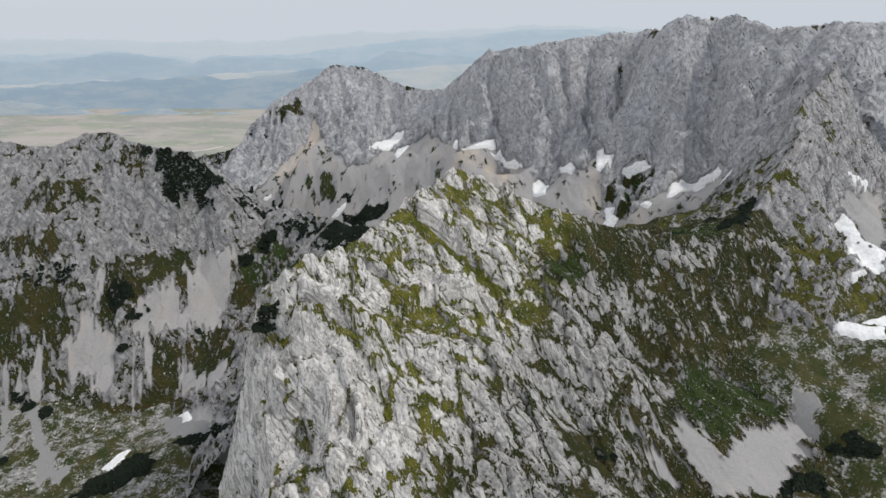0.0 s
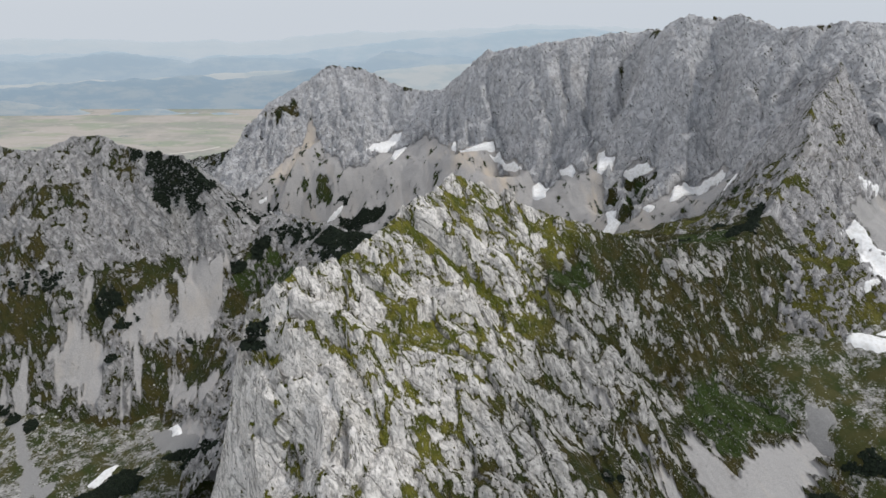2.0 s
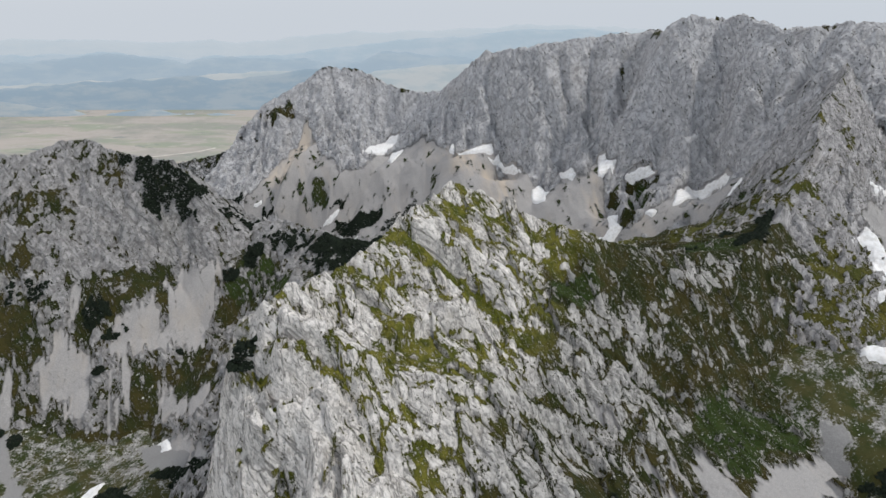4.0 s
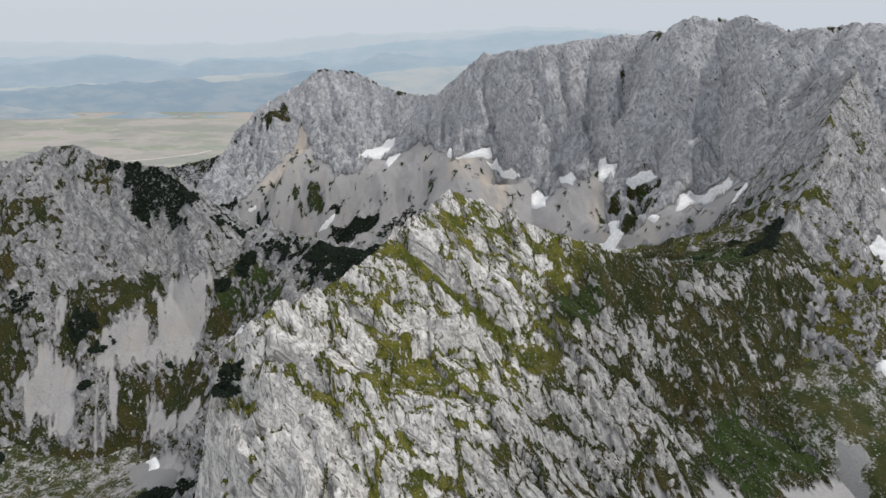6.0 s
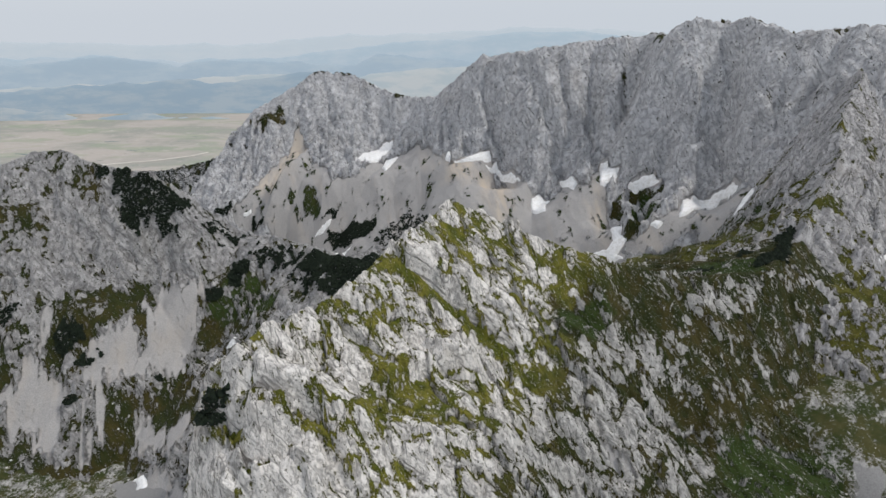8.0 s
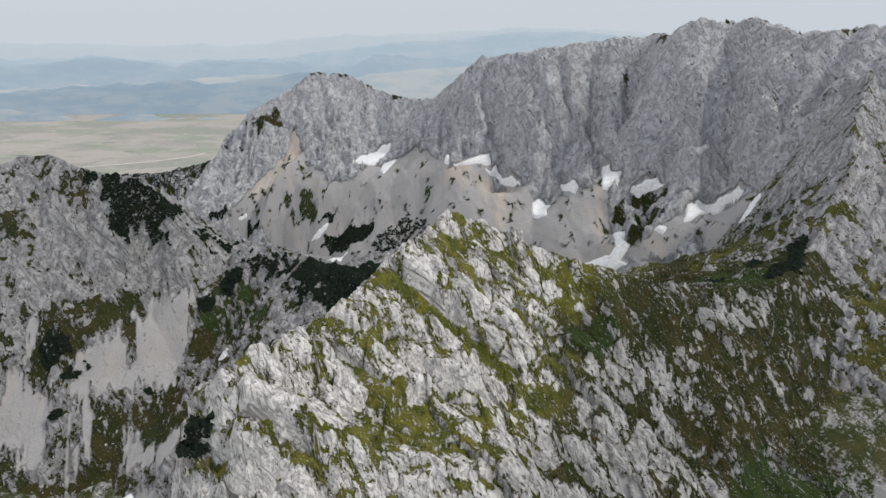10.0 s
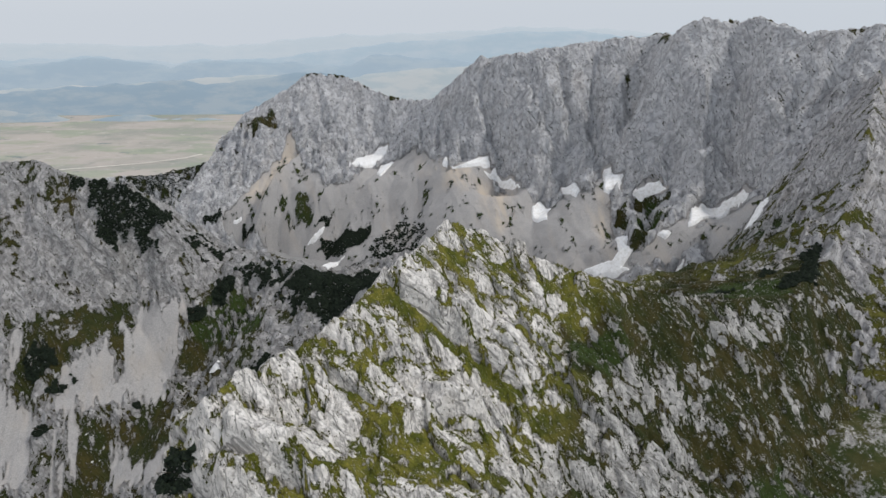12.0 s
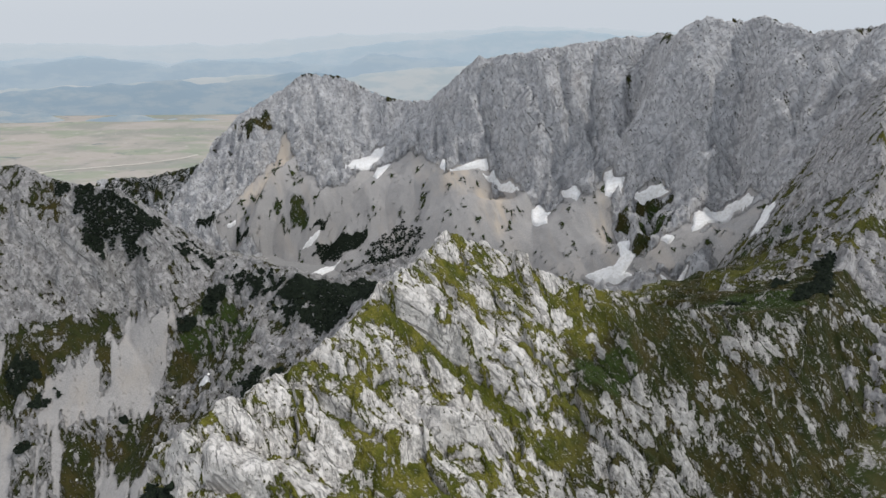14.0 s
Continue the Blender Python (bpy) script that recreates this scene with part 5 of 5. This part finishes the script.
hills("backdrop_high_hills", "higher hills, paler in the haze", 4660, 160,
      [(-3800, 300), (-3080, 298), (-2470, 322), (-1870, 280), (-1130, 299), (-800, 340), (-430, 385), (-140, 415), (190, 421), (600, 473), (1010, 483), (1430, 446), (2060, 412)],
      hazed_hill_material("hill_high", (0.425, 0.52, 0.605), (0.475, 0.55, 0.625)), 10)
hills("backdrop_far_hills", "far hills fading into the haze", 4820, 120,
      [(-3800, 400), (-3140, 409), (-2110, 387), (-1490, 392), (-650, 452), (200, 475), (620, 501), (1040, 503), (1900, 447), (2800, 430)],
      hazed_hill_material("hill_far", (0.535, 0.60, 0.662), (0.555, 0.612, 0.668)), 8)


# ---- dirt road over the plain ----
ROAD = [(-1594, 2529), (-1534, 2582), (-1395, 2625), (-1235, 2690), (-1100, 2781), (-1052, 2860)]


def road_strip(rows, width, z):
    me = bpy.data.meshes.new("road")
    bm = bmesh.new()
    last = None
    p = [Vector((x, y, z)) for x, y in rows]
    for a, b in zip(p[:-1], p[1:]):
        n = max(2, int((b - a).length / 25))
        across = Vector((a.y - b.y, b.x - a.x, 0)).normalized() * width / 2
        for k in range(n + 1):
            c = a.lerp(b, k / n) + Vector((0, 4 * noise.noise(Vector((a.x * 0.01 + k * 0.4, 0, 3))), 0))
            pair = [bm.verts.new(c + across), bm.verts.new(c - across)]
            if last:
                bm.faces.new((last[0], pair[0], pair[1], last[1]))
            last = pair
    bm.normal_update()
    for f in bm.faces:
        if f.normal.z < 0:
            f.normal_flip()
    bm.to_mesh(me)
    bm.free()
    m = Nodes("pale_gravel")
    me.materials.append(m.finish(m.mix(m.ramp(m.noise(0.05, 4, 0.6), 0.3, 0.7), (0.55, 0.51, 0.45), (0.66, 0.62, 0.56)), 0.95))
    return tagged(new("road", me), "pale gravel road crossing the dry plain", "road", kind="structure")


road_strip(ROAD, 14.0, 1.2)

# ---- snow ----
def snow_material():
    m = Nodes("old_snow")
    c = m.mix(m.ramp(m.noise(0.4, 5, 0.6), 0.4, 0.7), (0.80, 0.80, 0.80), (0.64, 0.63, 0.61))
    return m.finish(c, 0.7, m.bump(m.noise(0.8, 4, 0.6), 0.4, 0.5))


snow_mat = snow_material()


def main_piece(inside):
    """Indices of the largest connected patch of a yes-or-no grid."""
    n, m = inside.shape
    left, best = set(np.flatnonzero(inside).tolist()), []
    while left:
        found = [left.pop()]
        for i in found:
            for j in (i + 1, i - 1, i + m, i - m):
                if j in left and (abs(j - i) == m or j // m == i // m):
                    left.discard(j)
                    found.append(j)
        if len(found) > len(best):
            best = found
    return np.array(best)


def snow_patch(outline, label, seed, thick):
    p = np.array(outline, float)
    lo, hi = p.min(0) - 3, p.max(0) + 3
    cell = max(0.7, (hi - lo).max() / 70)
    xs_, ys_ = np.arange(lo[0], hi[0] + cell, cell), np.arange(lo[1], hi[1] + cell, cell)
    x, y = np.meshgrid(xs_, ys_)
    edge = zone(x, y, [outline], 4.0, 1.0, 7, seed) + 0.12
    z = sum(top(x + a, y + b)[0] for a, b in ((0, 0), (3, 0), (-3, 0), (0, 3), (0, -3), (2, 2), (-2, -2), (2, -2), (-2, 2))) / 9
    z = z + thick * np.clip(edge * 3, -1.5, 1.0) + 0.15
    n, m = x.shape
    idx = np.arange(n * m).reshape(n, m)
    q = np.stack([idx[:-1, :-1], idx[:-1, 1:], idx[1:, 1:], idx[1:, :-1]], -1).reshape(-1, 4)
    q = q[np.isin(q, main_piece(edge > -0.3)).all(1)]
    if len(q) < 4:
        return None
    ob = mesh_of("snow_patch", np.stack([x, y, z], -1).reshape(-1, 3), q, np.zeros((n * m, 4)), snow_mat)
    return tagged(ob, label, "snow", "snow patches")


for i, outline in enumerate(SNOW_WALL):
    snow_patch(outline, "old white snow patch below the grey cliffs", 500 + i, 2.4)
for i, outline in enumerate(SNOW_RIGHT):
    snow_patch(outline, "old white snow patch lying on pale scree", 530 + i, 1.3)


# ---- dwarf pines ----
def pine_material(name, dark, light):
    m = Nodes(name)
    c = m.mix(m.ramp(m.noise(0.9, 4, 0.6), 0.35, 0.7), dark, light)
    return m.finish(c, 0.85)


pine_mat = pine_material("dwarf_pine_needles", (0.004, 0.008, 0.005), (0.013, 0.021, 0.010))
bark_mat = pine_material("dwarf_pine_bark", (0.05, 0.04, 0.03), (0.09, 0.07, 0.05))


def tufts(rng, centres, sizes):
    """Ragged needle tufts as small spiky bodies of eight faces each: points and triangles."""
    n = len(centres)
    axes = np.array([(1, 0, 0), (-1, 0, 0), (0, 1, 0), (0, -1, 0), (0, 0, 1), (0, 0, -1)], float)
    pts = axes[None] * rng.uniform(0.55, 1.35, (n, 6, 1)) + rng.normal(0, 0.22, (n, 6, 3))
    turn = rng.uniform(0, 2 * np.pi, n)
    c, s_ = np.cos(turn)[:, None], np.sin(turn)[:, None]
    pts = np.stack([pts[..., 0] * c - pts[..., 1] * s_, pts[..., 0] * s_ + pts[..., 1] * c, pts[..., 2] * 0.8], -1)
    pts = pts * np.asarray(sizes)[:, None, None] + np.asarray(centres)[:, None]
    faces = np.array([(0, 2, 4), (2, 1, 4), (1, 3, 4), (3, 0, 4), (2, 0, 5), (1, 2, 5), (3, 1, 5), (0, 3, 5)])
    return pts.reshape(-1, 3), (faces[None] + 6 * np.arange(n)[:, None, None]).reshape(-1, 3)


def tri_object(name, pts, tris, mat, parent=None):
    me = bpy.data.meshes.new(name)
    me.from_pydata(pts.tolist(), [], tris.tolist())
    me.materials.append(mat)
    ob = new(name, me)
    ob.parent = parent
    return ob


def thicket(outline, label, seed, gaps=0.0, patchy=0.25):
    """A dense mat of dwarf pine over a patch of ground."""
    p = np.array(outline, float)
    rng = np.random.default_rng(seed)
    lo, hi = p.min(0) - 3, p.max(0) + 3
    n = int(np.clip((hi - lo).prod() * 3.0, 300, 14000))
    x, y = rng.uniform(lo[0], hi[0], n), rng.uniform(lo[1], hi[1], n)
    keep = zone(x, y, [outline], 7.0, 2.5, 10, seed) + patchy * fbm(x, y, 7, 3, seed + 9) > gaps
    x, y = x[keep], y[keep]
    z, cov = top(x, y)
    size = rng.uniform(0.6, 1.35, len(x))
    pts, tris = tufts(rng, np.stack([x, y, z + size * 0.45], -1), size)
    return tagged(tri_object("pine_thicket", pts, tris, pine_mat), label, "dwarf pine", "dwarf pine thickets", "stuff")


def loose_pines(row, label, seed, gaps):
    """Scattered clumps of dwarf pine over a patch of ground."""
    cx, cy, ax, ay, bx, by = row
    rng = np.random.default_rng(seed)
    n = int(np.clip(abs(ax * by - ay * bx) * 19, 120, 5200))
    u, v = rng.uniform(-1.15, 1.15, n), rng.uniform(-1.15, 1.15, n)
    x, y = cx + u * ax + v * bx, cy + u * ay + v * by
    keep = np.minimum(1 - np.hypot(u, v), 0.6) + 0.55 * fbm(x, y, 9, 3, seed) + 0.25 * fbm(x, y, 3, 2, seed + 9) > gaps
    x, y = x[keep], y[keep]
    z, cov = top(x, y)
    size = rng.uniform(0.6, 1.35, len(x))
    pts, tris = tufts(rng, np.stack([x, y, z + size * 0.45], -1), size)
    return tagged(tri_object("pine_thicket", pts, tris, pine_mat), label, "dwarf pine", "dwarf pine thickets", "stuff")


for i, outline in enumerate(PINES_LEFT):
    thicket(outline, "dense dark green dwarf pine thicket on the rocky ridge", 600 + i)
for i, outline in enumerate(PINES_SPARSE):
    thicket(outline, "scattered clumps of dark dwarf pine on the slope", 680 + i, 0.8, 0.9)
for i, row in enumerate(PINES_LOOSE):
    loose_pines(row, "loose clumps of dark dwarf pine among pale rocks", 615 + i, 0.12 if row[1] > 1000 else 0.72)
for i, outline in enumerate(PINES_VALLEY):
    thicket(outline, "dense dark green dwarf pine thicket on scree", 630 + i)


def dwarf_pine(row, seed):
    cx, cy, ax, ay, bx, by = row
    rng = np.random.default_rng(seed)
    rx, ry = math.hypot(ax, ay), math.hypot(bx, by)
    r = 0.5 * (rx + min(ry, 1.4 * rx))
    z0 = float(top(np.array([cx]), np.array([cy]))[0][0])
    thing = tagged(new("dwarf_pine"), "low spreading dark green dwarf pine on grass", "dwarf pine", "single dwarf pines")
    thing.location = (cx, cy, z0 - 0.2)
    n = int(np.clip(70 * r, 90, 420))
    ang, rad = rng.uniform(0, 2 * np.pi, n), np.sqrt(rng.uniform(0, 1, n)) * (0.8 + 0.25 * np.sin(3 * rng.uniform(0, 6.28)))
    x, y = r * rad * np.cos(ang), r * rad * np.sin(ang)
    ground = np.clip(top(x + cx, y + cy)[0] - (z0 - 0.2), -0.5 * r, 0.5 * r)
    size = rng.uniform(0.35, 0.75, n) * (0.6 + 0.12 * r)
    z = ground + rng.uniform(0.1, 1.0, n) * (0.32 * r) * (1 - 0.75 * rad ** 2) + 0.2
    pts, tris = tufts(rng, np.stack([x, y, z], -1), size)
    tri_object("crown", pts, tris, pine_mat, thing)
    for k in range(5):
        a = k * 1.257 + rng.uniform(-0.4, 0.4)
        curve = bpy.data.curves.new("stem", "CURVE")
        curve.dimensions, curve.bevel_depth, curve.bevel_resolution = "3D", 0.09, 1
        spline = curve.splines.new("POLY")
        spline.points.add(3)
        for p, q in zip(spline.points, (0.0, 0.2, 0.5, 0.8)):
            p.co = (q * r * math.cos(a), q * r * math.sin(a), 0.1 + 0.5 * r * q ** 0.7, 1)
            p.radius = 1.2 - q
        stem = new("stem", curve)
        stem.data.materials.append(bark_mat)
        stem.parent = thing
    return thing


for i, row in enumerate(SINGLES):
    dwarf_pine(row, 660 + i)


# ---- loose boulders ----
def boulders(name, label, x0, x1, y0, y1, count, small, large, seed, on_grass):
    rng = np.random.default_rng(seed)
    x, y = rng.uniform(x0, x1, count), rng.uniform(y0, y1, count)
    z, cov = top(x, y)
    keep = (cov[:, 0] > 0.4) if on_grass else (cov[:, 0] > -1)
    keep &= fbm(x, y, 25, 3, seed) > -0.15
    x, y, z = x[keep], y[keep], z[keep]
    size = small + (large - small) * rng.uniform(0, 1, len(x)) ** 4
    pts, tris = tufts(rng, np.stack([x, y, z + 0.15 * size], -1), size)
    return tagged(tri_object(name, pts, tris, boulder_mat), label, "boulders", kind="stuff")


def boulder_material():
    m = Nodes("boulder_limestone")
    return m.finish(m.mix(m.ramp(m.noise(1.2, 5, 0.65), 0.35, 0.65), (0.42, 0.415, 0.40), (0.62, 0.61, 0.59)), 0.9)


boulder_mat = boulder_material()
boulders("boulder_field", "pale limestone boulders scattered over the grassy bowl", 60, 240, 215, 335, 3600, 0.10, 0.45, 700, True)
boulders("valley_boulders", "pale limestone boulders strewn on the valley floor", -300, -90, 270, 430, 700, 0.25, 1.0, 701, True)
